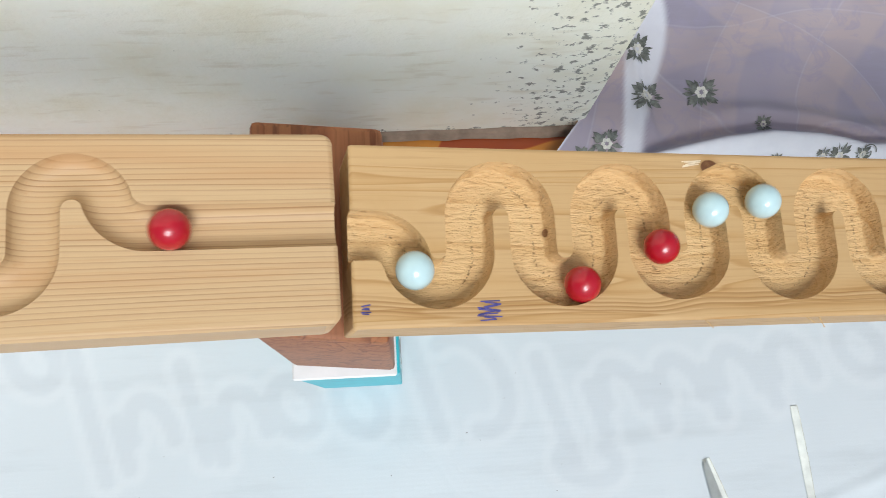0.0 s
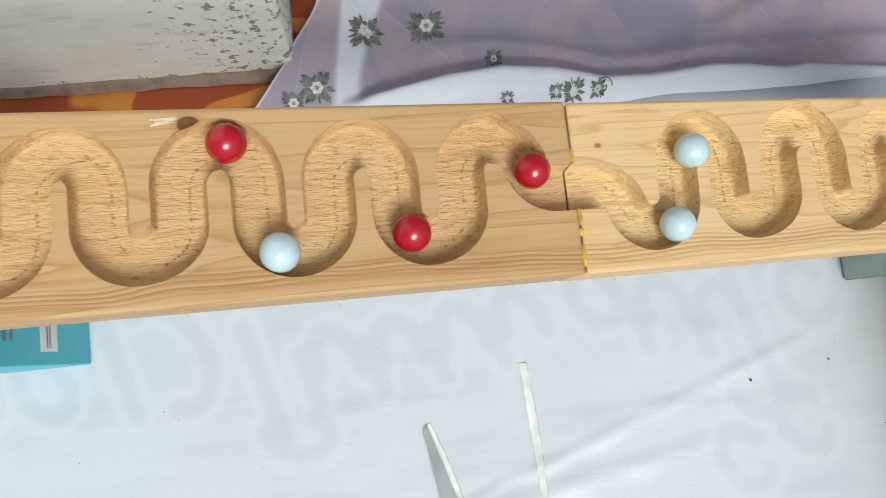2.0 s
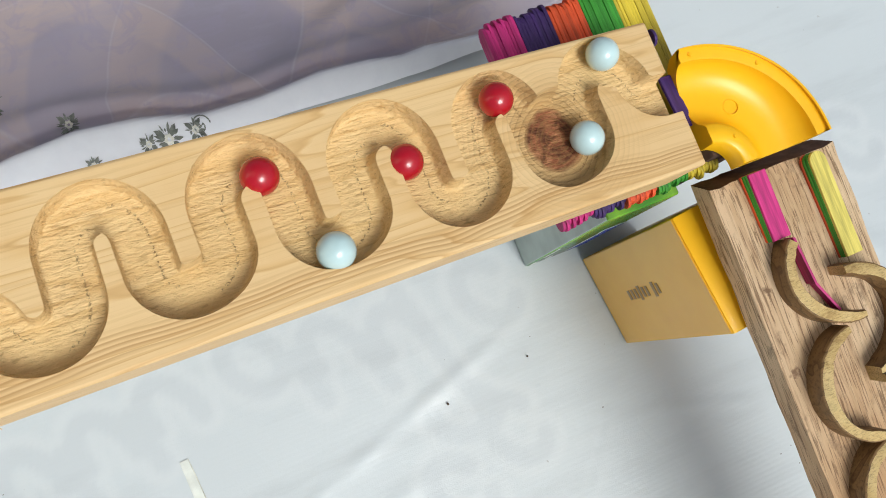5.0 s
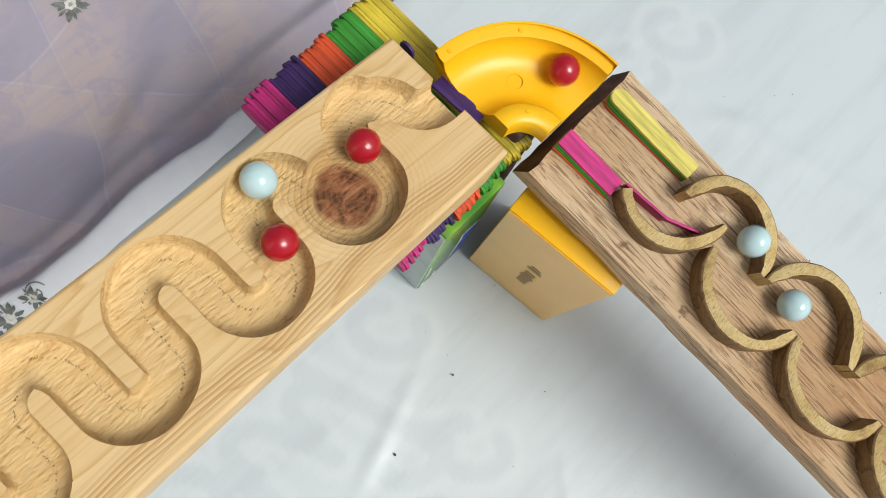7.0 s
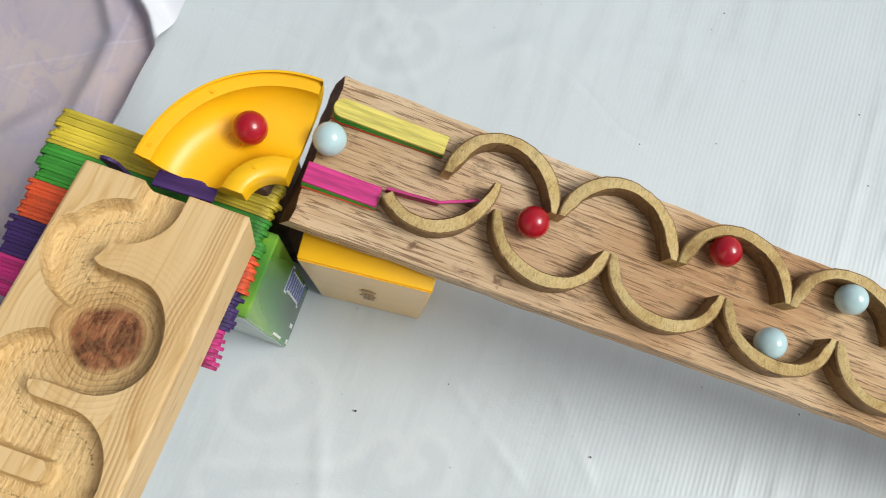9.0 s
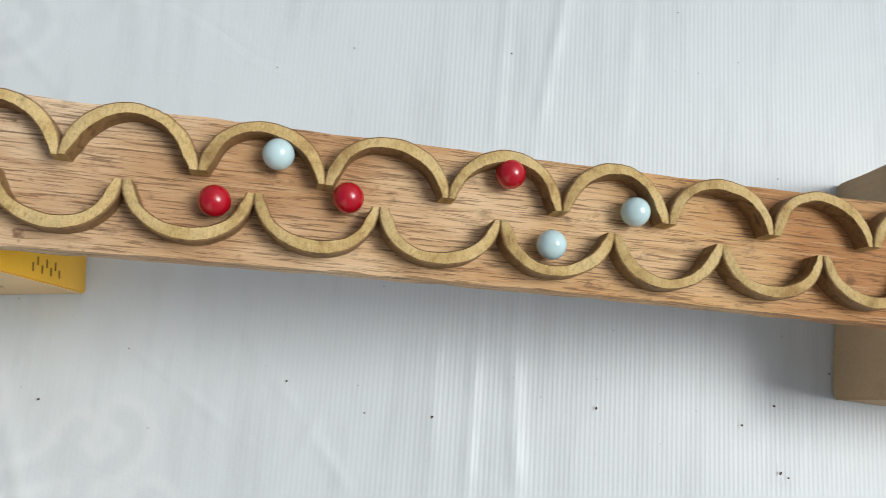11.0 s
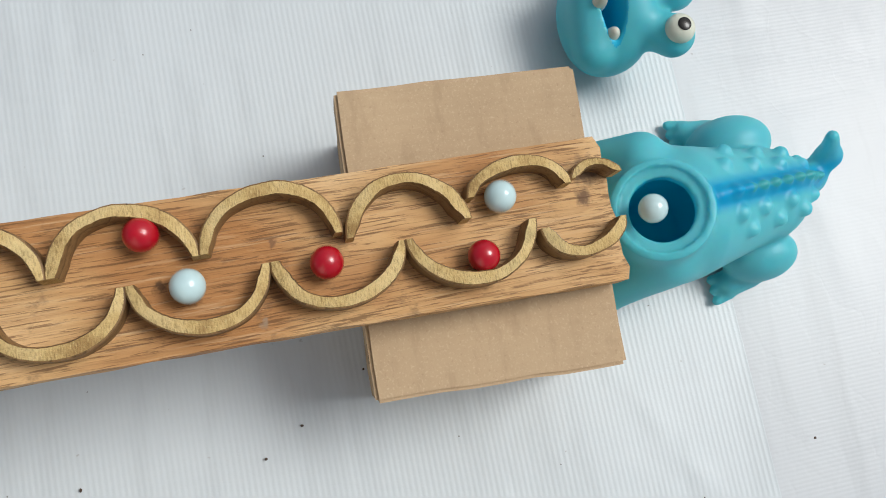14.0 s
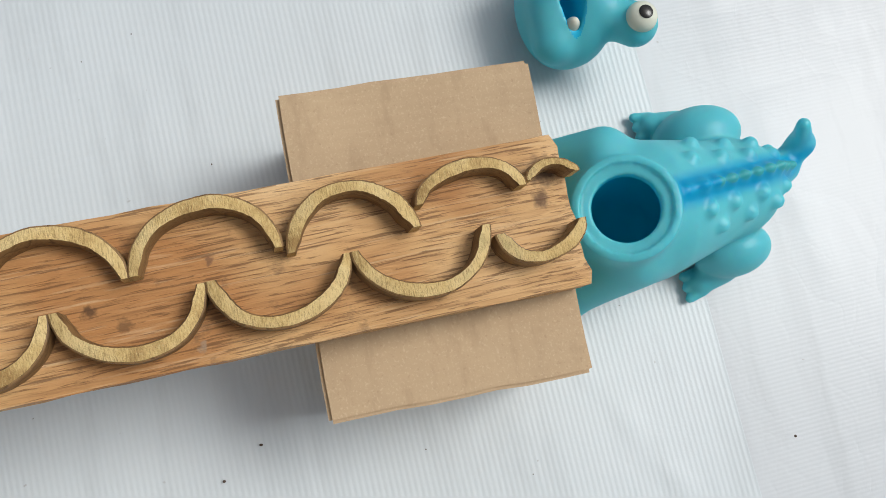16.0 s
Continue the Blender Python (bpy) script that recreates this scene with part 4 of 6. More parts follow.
green_mat, nt, b = material("green_printed_card")
sepg = nt.nodes.new("ShaderNodeSeparateXYZ")
nt.links.new(coords(nt), sepg.inputs[0])
swoosh = maths(nt, "ADD", maths(nt, "MULTIPLY", sepg.outputs[2], 6.0), maths(nt, "SINE", maths(nt, "MULTIPLY", sepg.outputs[0], 60.0)))
col = ramp(nt, maths(nt, "MULTIPLY", maths(nt, "ADD", swoosh, 1.0), 0.33), [(0.1, (0.02, 0.06, 0.02)), (0.35, (0.03, 0.19, 0.025)), (0.6, (0.20, 0.42, 0.04)), (0.9, (0.03, 0.10, 0.03))])
nt.links.new(col, b.inputs["Base Color"])
b.inputs["Roughness"].default_value = 0.25
grey_green = plain("grey_green_card", (0.40, 0.48, 0.43), 0.3, 0.5, 0.12, 30)
lamp_box = empty("lamp_carton", pose(0, 0, 0))
tagged(lamp_box, "upright green printed lamp box carrying the row of sticks", "box")
front = part("body", box_bm(0.6800, 0.7310, 0.0310, 0.0850, 0.0015, BOXTOP, 0.0010, 1), green_mat, lamp_box)
part("side_panel", box_bm(0.6792, 0.6800, 0.0318, 0.0842, 0.0030, BOXTOP - 0.001, 0.0003, 1), grey_green, lamp_box, "pale grey-green side panel")
FG = Matrix(((0, 1, 0, 0), (0, 0, -1, 0.0309), (1, 0, 0, 0), (0, 0, 0, 1)))
bars(front, "letter_backing", FG, [(0.030 + 0.0115 * i, 0.7195, 0.0095, 0.0150 + (0.004 if i in (0, 7) else 0)) for i in range(8)], card_white)
blue_ink = plain("blue_print", (0.03, 0.06, 0.32), 0.3, 0.5, 0.05)
bars(front, "letter_bar", Matrix.Translation((0, -0.0004, 0)) @ FG, [(0.030 + 0.0115 * i, 0.7195, 0.0068, 0.0120 + (0.004 if i in (0, 7) else 0)) for i in range(8)], blue_ink)
bars(front, "print", FG, [(0.020, 0.6960, 0.014, 0.0030), (0.012, 0.6835, 0.010, 0.0035), (0.070, 0.6830, 0.040, 0.0020)], card_white)

kraft, nt, b = material("corrugated_kraft_card")
sepk = nt.nodes.new("ShaderNodeSeparateXYZ")
nt.links.new(coords(nt), sepk.inputs[0])
flute = maths(nt, "SINE", maths(nt, "MULTIPLY", sepk.outputs[0], 900.0))
f = noise_tex(nt, coords(nt), 16, 5)
col = ramp(nt, f, [(0.3, (0.45, 0.325, 0.20)), (0.7, (0.52, 0.38, 0.235))])
col = mix(nt, col, (0.34, 0.22, 0.13), maths(nt, "MULTIPLY", ramp(nt, noise_tex(nt, coords(nt), 420, 2), [(0.62, (0, 0, 0)), (0.74, (1, 1, 1))]), 0.4))
col = mix(nt, col, (0.62, 0.48, 0.32), maths(nt, "MULTIPLY", ramp(nt, noise_tex(nt, coords(nt), 650, 3), [(0.55, (0, 0, 0)), (0.70, (1, 1, 1))]), 0.5))
stain_k = noise_tex(nt, coords(nt, (1, 3, 1)), 24, 5, 0.65)
col = mix(nt, col, (0.36, 0.25, 0.15), maths(nt, "MULTIPLY", ramp(nt, stain_k, [(0.52, (0, 0, 0)), (0.70, (1, 1, 1))]), 0.5))
col = mix(nt, col, (0.46, 0.32, 0.20), maths(nt, "MULTIPLY", maths(nt, "ADD", flute, 1.0), 0.04))
nt.links.new(col, b.inputs["Base Color"])
b.inputs["Roughness"].default_value, b.inputs["Specular IOR Level"].default_value = 0.85, 0.2
bump(nt, b, maths(nt, "ADD", maths(nt, "MULTIPLY", flute, 0.4), noise_tex(nt, coords(nt), 500, 4, 0.7)), 0.22, 0.0005)
carton = empty("cardboard_box", pose(0.7875, -0.7810, 0, 0, 0, -2.8) @ Matrix.Translation((-0.7875, 0.7810, 0)))
tagged(carton, "plain brown corrugated cardboard box carrying the low end of the board", "box")


def sag_box(x0, x1, y0, y1, z0, z1, bevel):
    bm = box_bm(x0, x1, y0, y1, z0, z1)
    bmesh.ops.subdivide_edges(bm, edges=bm.edges[:], cuts=7, use_grid_fill=True)
    for v in bm.verts:
        p = v.co * 30
        v.co += Vector((noise.noise(p), noise.noise(p + Vector((9, 0, 0))), 0.6 * noise.noise(p + Vector((0, 9, 0))))) * 0.0012
        if v.co.z > z1 - 0.003:
            v.co.z -= 0.0022 * math.sin(math.pi * (v.co.x - x0) / (x1 - x0)) * (1 - min(1, abs(v.co.y - (y0 + y1) / 2) / ((y1 - y0) / 2)))
    sharp = [e for e in bm.edges if len(e.link_faces) == 2 and e.calc_face_angle() > 0.7]
    bmesh.ops.bevel(bm, geom=sharp, offset=bevel, segments=2, affect="EDGES")
    return bm


part("body", sag_box(0.6900, 0.8850, -0.8590, -0.7030, 0.0015, 0.1220, 0.0022), kraft, carton, smooth=35)
part("flap", box_bm(0.6950, 0.8800, -0.8602, -0.8592, 0.0600, 0.1165, 0.0008, 1), kraft, carton, "end flap folded down")
slit = plain("dark_slot", (0.03, 0.02, 0.015), 0.9, 0.1, 0.05)
bars(carton, "slot", Matrix(((1, 0, 0, 0), (0, 0, 1, -0.7026), (0, -1, 0, 0), (0, 0, 0, 1))), [(0.7200, -0.106, 0.0120, 0.0018)], slit)

# ---- lavender cloth ----
def hem_line(x):
    return np.interp(x, [0.10, 0.248, 0.281, 0.328, 0.376, 0.423, 0.470, 0.520, 0.572, 0.614, 0.644, 0.666, 0.70, 0.83, 0.875, 0.90, 0.95, 1.75],
                     [0.232, 0.2405, 0.248, 0.2568, 0.2605, 0.2545, 0.2430, 0.2425, 0.2465, 0.2440, 0.2385, 0.2400, 0.2350, 0.2240, 0.2225, 0.240, 0.30, 0.60])


def cloth_z(x, y):
    off = y - hem_line(x) + 0.006
    hem = 0.019 * np.where(off < 0, np.exp(-(off / 0.013) ** 2), np.exp(-(off / 0.0062) ** 2)) * np.clip((x - 0.225) / 0.03, 0, 1)
    hem = hem + 0.010 * np.exp(-((off - 0.030 - 0.010 * np.sin(9 * x)) / 0.010) ** 2) * np.clip((x - 0.3) / 0.05, 0, 1)
    lobe = np.exp(-(((x - 0.200) / 0.05) ** 2 + ((y - 0.275) / 0.035) ** 2)) * 0.010
    soft = 0.0035 * (1 + wob(x, y, 22, 1.0)) + 0.0018 * (1 + wob(x, y, 47, 3.0))
    diag = creases(x, y, [(0.245, 0.36, 0.262, 0.245, 0.004, 0.008), (0.70, 0.36, 0.80, 0.28, 0.008, 0.006), (0.55, 0.27, 0.66, 0.31, 0.012, 0.006), (0.32, 0.42, 0.36, 0.30, 0.012, 0.004)])
    return 0.0035 + soft + hem + lobe + np.maximum(diag, -0.002)


def cloth_low(x):
    return 0.226 + (0.007 * np.sin(9 * x + 0.6) + 0.004 * np.sin(23 * x)) * np.clip((0.55 - x) / 0.1, 0.15, 1) - 0.008 * np.clip((x - 0.45) / 0.2, 0, 1)


fabric, nt, b = material("lavender_printed_voile")
cv = coords(nt)
patch = noise_tex(nt, cv, 8, 2, 0.45)
col = ramp(nt, patch, [(0.36, (0.32, 0.29, 0.35)), (0.50, (0.38, 0.335, 0.39)), (0.60, (0.43, 0.37, 0.395))])
for turn_a, reps, lo in ((0.35, 9.0, 0.60), (1.45, 6.5, 0.66), (2.35, 7.5, 0.68)):
    sep = nt.nodes.new("ShaderNodeSeparateXYZ")
    nt.links.new(coords(nt, rot=(0, 0, turn_a)), sep.inputs[0])
    wav = maths(nt, "ADD", maths(nt, "MULTIPLY", sep.outputs[0], reps), maths(nt, "MULTIPLY", noise_tex(nt, cv, 2.5, 1), 1.6))
    stripe = maths(nt, "FRACT", wav)
    band = ramp(nt, stripe, [(lo, (0, 0, 0)), (lo + 0.03, (1, 1, 1)), (0.94, (1, 1, 1)), (0.985, (0, 0, 0))])
    col = mix(nt, col, (0.52, 0.41, 0.375), maths(nt, "MULTIPLY", band, 0.36))
    seam = ramp(nt, stripe, [(lo - 0.012, (0, 0, 0)), (lo, (1, 1, 1)), (lo + 0.014, (0, 0, 0))])
    col = mix(nt, col, (0.62, 0.57, 0.61), maths(nt, "MULTIPLY", seam, 0.28))
mott = noise_tex(nt, cv, 45, 5, 0.6)
bloom = noise_tex(nt, cv, 30, 4, 0.6, 1.2)
col = mix(nt, col, (0.335, 0.30, 0.40), maths(nt, "MULTIPLY", ramp(nt, bloom, [(0.53, (0, 0, 0)), (0.60, (1, 1, 1)), (0.66, (0.3,) * 3)]), 0.45))
brush = noise_tex(nt, coords(nt, (26, 150, 60), (0, 0, 0.9)), 1.0, 4, 0.6)
col = mix(nt, col, (0.36, 0.33, 0.41), maths(nt, "MULTIPLY", ramp(nt, brush, [(0.5, (0, 0, 0)), (0.70, (1, 1, 1))]), 0.45))
hem_attr = nt.nodes.new("ShaderNodeAttribute")
hem_attr.attribute_name = "hem"
col = mix(nt, col, mix(nt, (0.84, 0.85, 0.88), (0.70, 0.70, 0.75), mott), hem_attr.outputs["Fac"])
nt.links.new(col, b.inputs["Base Color"])
b.inputs["Roughness"].default_value, b.inputs["Specular IOR Level"].default_value = 0.85, 0.15
b.inputs["Sheen Weight"].default_value = 0.3
bump(nt, b, noise_tex(nt, coords(nt, (900, 900, 900)), 1, 2), 0.2, 0.0003)
leaf_grey = plain("grey_green_embroidery", (0.20, 0.21, 0.185), 0.9, 0.1, 0.25, 160, 0.3)
thread = plain("cream_embroidery", (0.74, 0.72, 0.64), 0.8, 0.2, 0.08, 200, 0.3)


def cloth_left(y):
    return 0.128 + 0.55 * np.clip(y - 0.222, 0, 0.06) / 0.6 + 0.45 * np.clip(y - 0.282, 0, 0.2)


def cloth_warp(x, y):
    yy = cloth_low(x) + (y - 0.205) * (0.95 - cloth_low(x)) / 0.745
    left = cloth_left(yy) + 0.003 * np.sin(60 * yy)
    xx = left + (x - 0.10) * (1.75 - left) / 1.65
    return xx, cloth_low(xx) + (y - 0.205) * (0.95 - cloth_low(xx)) / 0.745


cloth = draped("cloth", 0.10, 1.75, 0.205, 0.95, 0.0032, cloth_z, fabric, 0.0, warp=cloth_warp)
co = np.zeros(len(cloth.data.vertices) * 3)
cloth.data.vertices.foreach_get("co", co)
vx, vy = co[0::3], co[1::3]
hem = np.clip((hem_line(vx) - 0.002 - vy) / 0.004, 0, 1) * np.clip((vx - 0.215) / 0.01, 0, 1)
strip = np.clip((vx - 0.222 - 0.15 * (vy - 0.25)) / 0.004, 0, 1) * np.clip((0.268 + 0.02 * np.sin(20 * vy) - vx) / 0.006, 0, 1)
rolled = np.clip((cloth_left(vy) + 0.003 * np.sin(60 * vy) + 0.007 - vx) / 0.003, 0, 1)
cloth.data.attributes.new("hem", "FLOAT", "POINT").data.foreach_set("value", np.maximum(np.maximum(hem, rolled), strip * 0.85))
tagged(cloth, "crumpled sheer lavender cloth with white hem and embroidered flowers", "cloth")


def petal_bm(bm, x, y, ang, r0, r1, w):
    ring = []
    for s, ww in ((r0, 0.25), (r0 + (r1 - r0) * 0.35, 1.0), (r0 + (r1 - r0) * 0.7, 0.8), (r1, 0.0)):
        for sgn in ((1, -1) if ww else (0,)):
            px = x + s * math.cos(ang) - sgn * ww * w * math.sin(ang)
            py = y + s * math.sin(ang) + sgn * ww * w * math.cos(ang)
            ring.append(bm.verts.new((px, py, float(cloth_z(np.array(px), np.array(py))) + 0.0011)))
    a, b2, c2, d2, e2, f2, g2 = ring
    for q in ((a, b2, d2, c2), (c2, d2, f2, e2)):
        bm.faces.new(q)
    bm.faces.new((e2, f2, g2))


def flower(x, y, size, seed):
    r = random.Random(seed)
    bm = bmesh.new()
    for k in range(4):
        a0 = math.pi / 4 + k * math.pi / 2 + r.uniform(-0.1, 0.1)
        petal_bm(bm, x, y, a0, size * 0.2, size, size * 0.17)
        for s in (-0.55, -0.28, 0.28, 0.55, 0.78):
            petal_bm(bm, x, y, a0 + s + r.uniform(-0.12, 0.12), size * r.uniform(0.2, 0.5), size * r.uniform(0.55, 0.98), size * r.uniform(0.04, 0.11))
    ob = part("flower_motif", bm, leaf_grey, cloth)
    bm = bmesh.new()
    for k in range(6):
        petal_bm(bm, x, y, k * math.pi / 3, size * 0.10, size * 0.34, size * 0.13)
    bmesh.ops.translate(bm, verts=bm.verts[:], vec=(0, 0, 0.0007))
    part("flower_centre", bm, thread, cloth)
    return ob


for k, (fx, fy, fs) in enumerate(((0.256, 0.304, 0.0195), (0.313, 0.306, 0.0205), (0.252, 0.356, 0.0180), (0.372, 0.2685, 0.010), (0.441, 0.2290, 0.012), (0.380, 0.2295, 0.008), (0.208, 0.252, 0.018), (0.186, 0.240, 0.015),
                                  (0.425, 0.2305, 0.008), (0.463, 0.2290, 0.009), (0.64, 0.40, 0.016), (0.47, 0.43, 0.016))):
    flower(fx, fy, fs, k)
for x0, y0 in ((0.468, 0.230),):
    bm = bmesh.new()
    prev = None
    for i in range(22):
        a = i * 0.33
        r = 0.0075 - 0.00028 * i
        px, py = x0 + r * math.cos(a), y0 + r * math.sin(a)
        cur = [bm.verts.new((px + d * math.cos(a), py + d * math.sin(a), float(cloth_z(np.array(px), np.array(py))) + 0.0012)) for d in (0, 0.0011)]
        if prev:
            bm.faces.new((prev[0], prev[1], cur[1], cur[0]))
        prev = cur
    part("tendril_motif", bm, leaf_grey, cloth)

# ---- toy crocodile: moulded shapes joined into one skin ----
def surface_net(field, lo, hi, step):
    """Skin of the region where field(x, y, z) < 0."""
    n = [int((b - a) / step) + 1 for a, b in zip(lo, hi)]
    gx, gy, gz = np.meshgrid(*[a + step * np.arange(k) for a, k in zip(lo, n)], indexing="ij")
    f = field(gx, gy, gz)
    s = f < 0
    corner = [(i, j, k) for i in (0, 1) for j in (0, 1) for k in (0, 1)]
    sub = {c: f[c[0]:n[0] - 1 + c[0], c[1]:n[1] - 1 + c[1], c[2]:n[2] - 1 + c[2]] for c in corner}
    neg = sum((sub[c] < 0).astype(int) for c in corner)
    active = (neg > 0) & (neg < 8)
    acc, cnt = np.zeros((*active.shape, 3)), np.zeros(active.shape)
    for c in corner:
        for ax in range(3):
            if c[ax] == 0:
                e = list(c)
                e[ax] = 1
                fa, fb = sub[c], sub[tuple(e)]
                cross = (fa < 0) != (fb < 0)
                t = np.where(cross, fa / np.where(cross, fa - fb, 1), 0)
                for k in range(3):
                    acc[..., k] += np.where(cross, c[k] + (t if k == ax else 0), 0)
                cnt += cross
    ids = np.full(active.shape, -1)
    ids[active] = np.arange(active.sum())
    cell = np.argwhere(active)
    verts = np.array(lo) + step * (cell + acc[active] / cnt[active][:, None])
    faces = []
    for ax in range(3):
        sl0, sl1 = [slice(1, -1)] * 3, [slice(1, -1)] * 3
        sl0[ax], sl1[ax] = slice(0, -1), slice(1, None)
        a, b2 = s[tuple(sl0)], s[tuple(sl1)]
        base = np.array([1, 1, 1])
        base[ax] = 0
        o1, o2 = [k for k in range(3) if k != ax]
        for flip, mask in ((False, a & ~b2), (True, ~a & b2)):
            p = np.argwhere(mask) + base
            q = []
            for d1, d2 in ((0, 0), (1, 0), (1, 1), (0, 1)):
                r = p.copy()
                r[:, o1] -= d1
                r[:, o2] -= d2
                q.append(ids[r[:, 0], r[:, 1], r[:, 2]])
            q = np.stack(q, 1)
            if flip != (ax == 1):
                q = q[:, ::-1]
            faces.append(q)
    faces = np.concatenate(faces)
    for _ in range(3):
        total, count = np.zeros_like(verts), np.zeros(len(verts))
        for k in range(4):
            for other in (faces[:, (k + 1) % 4], faces[:, k - 1]):
                np.add.at(total, faces[:, k], verts[other])
                np.add.at(count, faces[:, k], 1)
        verts = 0.45 * verts + 0.55 * total / np.maximum(count, 1)[:, None]
    return verts, faces


def blob(x, y, z, c, r):
    k0 = np.sqrt(((x - c[0]) / r[0]) ** 2 + ((y - c[1]) / r[1]) ** 2 + ((z - c[2]) / r[2]) ** 2)
    return (k0 - 1) * min(r)


def limb(x, y, z, a, b2, ra, rb):
    a, b2 = np.array(a), np.array(b2)
    d = b2 - a
    t = np.clip(((x - a[0]) * d[0] + (y - a[1]) * d[1] + (z - a[2]) * d[2]) / (d @ d), 0, 1)
    return np.sqrt((x - a[0] - t * d[0]) ** 2 + (y - a[1] - t * d[1]) ** 2 + (z - a[2] - t * d[2]) ** 2) - (ra + (rb - ra) * t)


def melt(a, b2, k):
    h = np.clip(0.5 + 0.5 * (b2 - a) / k, 0, 1)
    return b2 * (1 - h) + a * h - k * h * (1 - h)


NECK, AX = np.array([0.0, 0.067, 0.118]), np.array([0.05, 0.26, 0.964])
AX = AX / np.linalg.norm(AX)
bump_at = []
rb = random.Random(11)
for row, (off, cnt) in enumerate(((0.018, 4), (0.031, 4))):
    for k in range(cnt):
        for side in (-1, 1):
            yy = 0.010 - k * 0.026 - row * 0.011 + rb.uniform(-0.003, 0.003)
            bump_at.append((side * off * (1 - 0.55 * max(0, (0.02 - yy) / 0.13)) + 0.004, yy))


def croc_body(x, y, z):
    f = melt(limb(x, y, z, (0, 0.034, 0.070), (0.002, -0.040, 0.050), 0.048, 0.034), limb(x, y, z, (0.002, -0.040, 0.048), (0.008, -0.098, 0.028), 0.032, 0.011), 0.012)
    f = melt(f, limb(x, y, z, (0.008, -0.094, 0.026), (0.022, -0.112, 0.038), 0.011, 0.009), 0.006)
    f = melt(f, limb(x, y, z, (0.022, -0.112, 0.038), (0.032, -0.104, 0.060), 0.009, 0.005), 0.006)
    f = melt(f, blob(x, y, z, (0, 0.058, 0.055), (0.045, 0.042, 0.055)), 0.012)
    f = melt(f, blob(x, y, z, (0.0, 0.035, 0.030), (0.043, 0.062, 0.034)), 0.010)
    f = melt(f, limb(x, y, z, NECK - 0.060 * AX, NECK - 0.010 * AX, 0.042, 0.029), 0.012)
    f = melt(f, limb(x, y, z, NECK - 0.018 * AX, (0.003, 0.012, 0.099), 0.034, 0.004), 0.005)
    for s in (-1, 1):
        f = melt(f, limb(x, y, z, (s * 0.038 + (0.003 if s > 0 else 0.009), 0.058, 0.082), (s * 0.050 + (0.003 if s > 0 else 0.009), 0.098, 0.040), 0.020, 0.016), 0.010)
        f = melt(f, limb(x, y, z, (s * 0.050 + (0.003 if s > 0 else 0.009), 0.098, 0.040), (s * 0.044 + (0.003 if s > 0 else 0.009), 0.118, 0.012), 0.016, 0.011), 0.006)
        g, o = (1.12, 0.009) if s > 0 else (0.95, 0.002)
        f = melt(f, blob(x, y, z, (s * 0.043 + (0.004 if s > 0 else 0.002), -0.038, 0.028), (0.021 * g, 0.030 * g, 0.027 * g)), 0.005)
        f = melt(f, limb(x, y, z, (s * 0.054 + o, -0.032, 0.013), (s * 0.059 + o, -0.016, 0.010), 0.012, 0.010), 0.005)
        for t in (-0.007, 0.0, 0.007):
            f = melt(f, limb(x, y, z, (s * 0.059 + o + t, -0.016, 0.009), (s * 0.061 + o + 1.2 * t, -0.005, 0.007), 0.0046, 0.0038), 0.002)
    return f


def back_height(bx, by):
    zs = np.linspace(0.15, 0.0, 301)
    inside = croc_body(np.full(301, bx), np.full(301, by), zs) < 0
    return float(zs[int(np.argmax(inside))])


BUMPS = [c for c in ((bx, by, back_height(bx, by)) for bx, by in bump_at) if c[2] < 0.149]
SPINE = [(0.002 - 0.05 * yy, yy, back_height(0.002 - 0.05 * yy, yy)) for yy in np.linspace(0.026, -0.088, 10)]


def croc_field(x, y, z):
    f = croc_body(x, y, z)
    for a, c in zip(SPINE, SPINE[1:]):
        f = melt(f, limb(x, y, z, a, c, 0.0042, 0.0042), 0.004)
    for a in SPINE[1::1]:
        f = melt(f, blob(x, y, z, (a[0], a[1], a[2] + 0.004), (0.0034, 0.0058, 0.0050)), 0.002)
    rel = [x - NECK[0], y - NECK[1], z - NECK[2]]
    along = rel[0] * AX[0] + rel[1] * AX[1] + rel[2] * AX[2]
    rad = np.sqrt(np.maximum(rel[0] ** 2 + rel[1] ** 2 + rel[2] ** 2 - along ** 2, 0))
    rim = np.maximum(rad - 0.0320, np.abs(along + 0.012) - 0.010) - 0.002
    f = melt(f, rim, 0.004)
    for a in BUMPS:
        f = melt(f, blob(x, y, z, a, (0.0060, 0.0060, 0.0046)), 0.0025)
    f = np.maximum(f, along - 0.0015)
    collar = np.maximum(rad - 0.0285, -0.0022 - along)
    f = np.maximum(f, -collar)
    bore = np.maximum(rad - 0.0214, -0.070 - along)
    f = np.maximum(f, -bore)
    f = np.maximum(f, -np.maximum(np.maximum(croc_body(x, y, z) + 0.0030, 0.0030 - z), np.maximum(-0.050 - y, along + 0.013)))
    return np.maximum(f, -z)


croc_skin, nt, b = material("turquoise_vinyl")
f = noise_tex(nt, coords(nt), 22, 3)
col = ramp(nt, f, [(0.3, (0.135, 0.60, 0.67)), (0.7, (0.165, 0.67, 0.735))])
# spray and tips are paint; inside is brightened for light seeping through the vinyl
for key, tone in (("spray", (0.002, 0.38, 0.66)), ("tips", (0.06, 0.42, 0.42)), ("inside", (0.04, 0.62, 0.80))):
    at = nt.nodes.new("ShaderNodeAttribute")
    at.attribute_name = key
    col = mix(nt, col, tone, at.outputs["Fac"])
nt.links.new(col, b.inputs["Base Color"])
b.inputs["Roughness"].default_value, b.inputs["Subsurface Weight"].default_value, b.inputs["Subsurface Scale"].default_value = 0.42, 0.7, 0.007
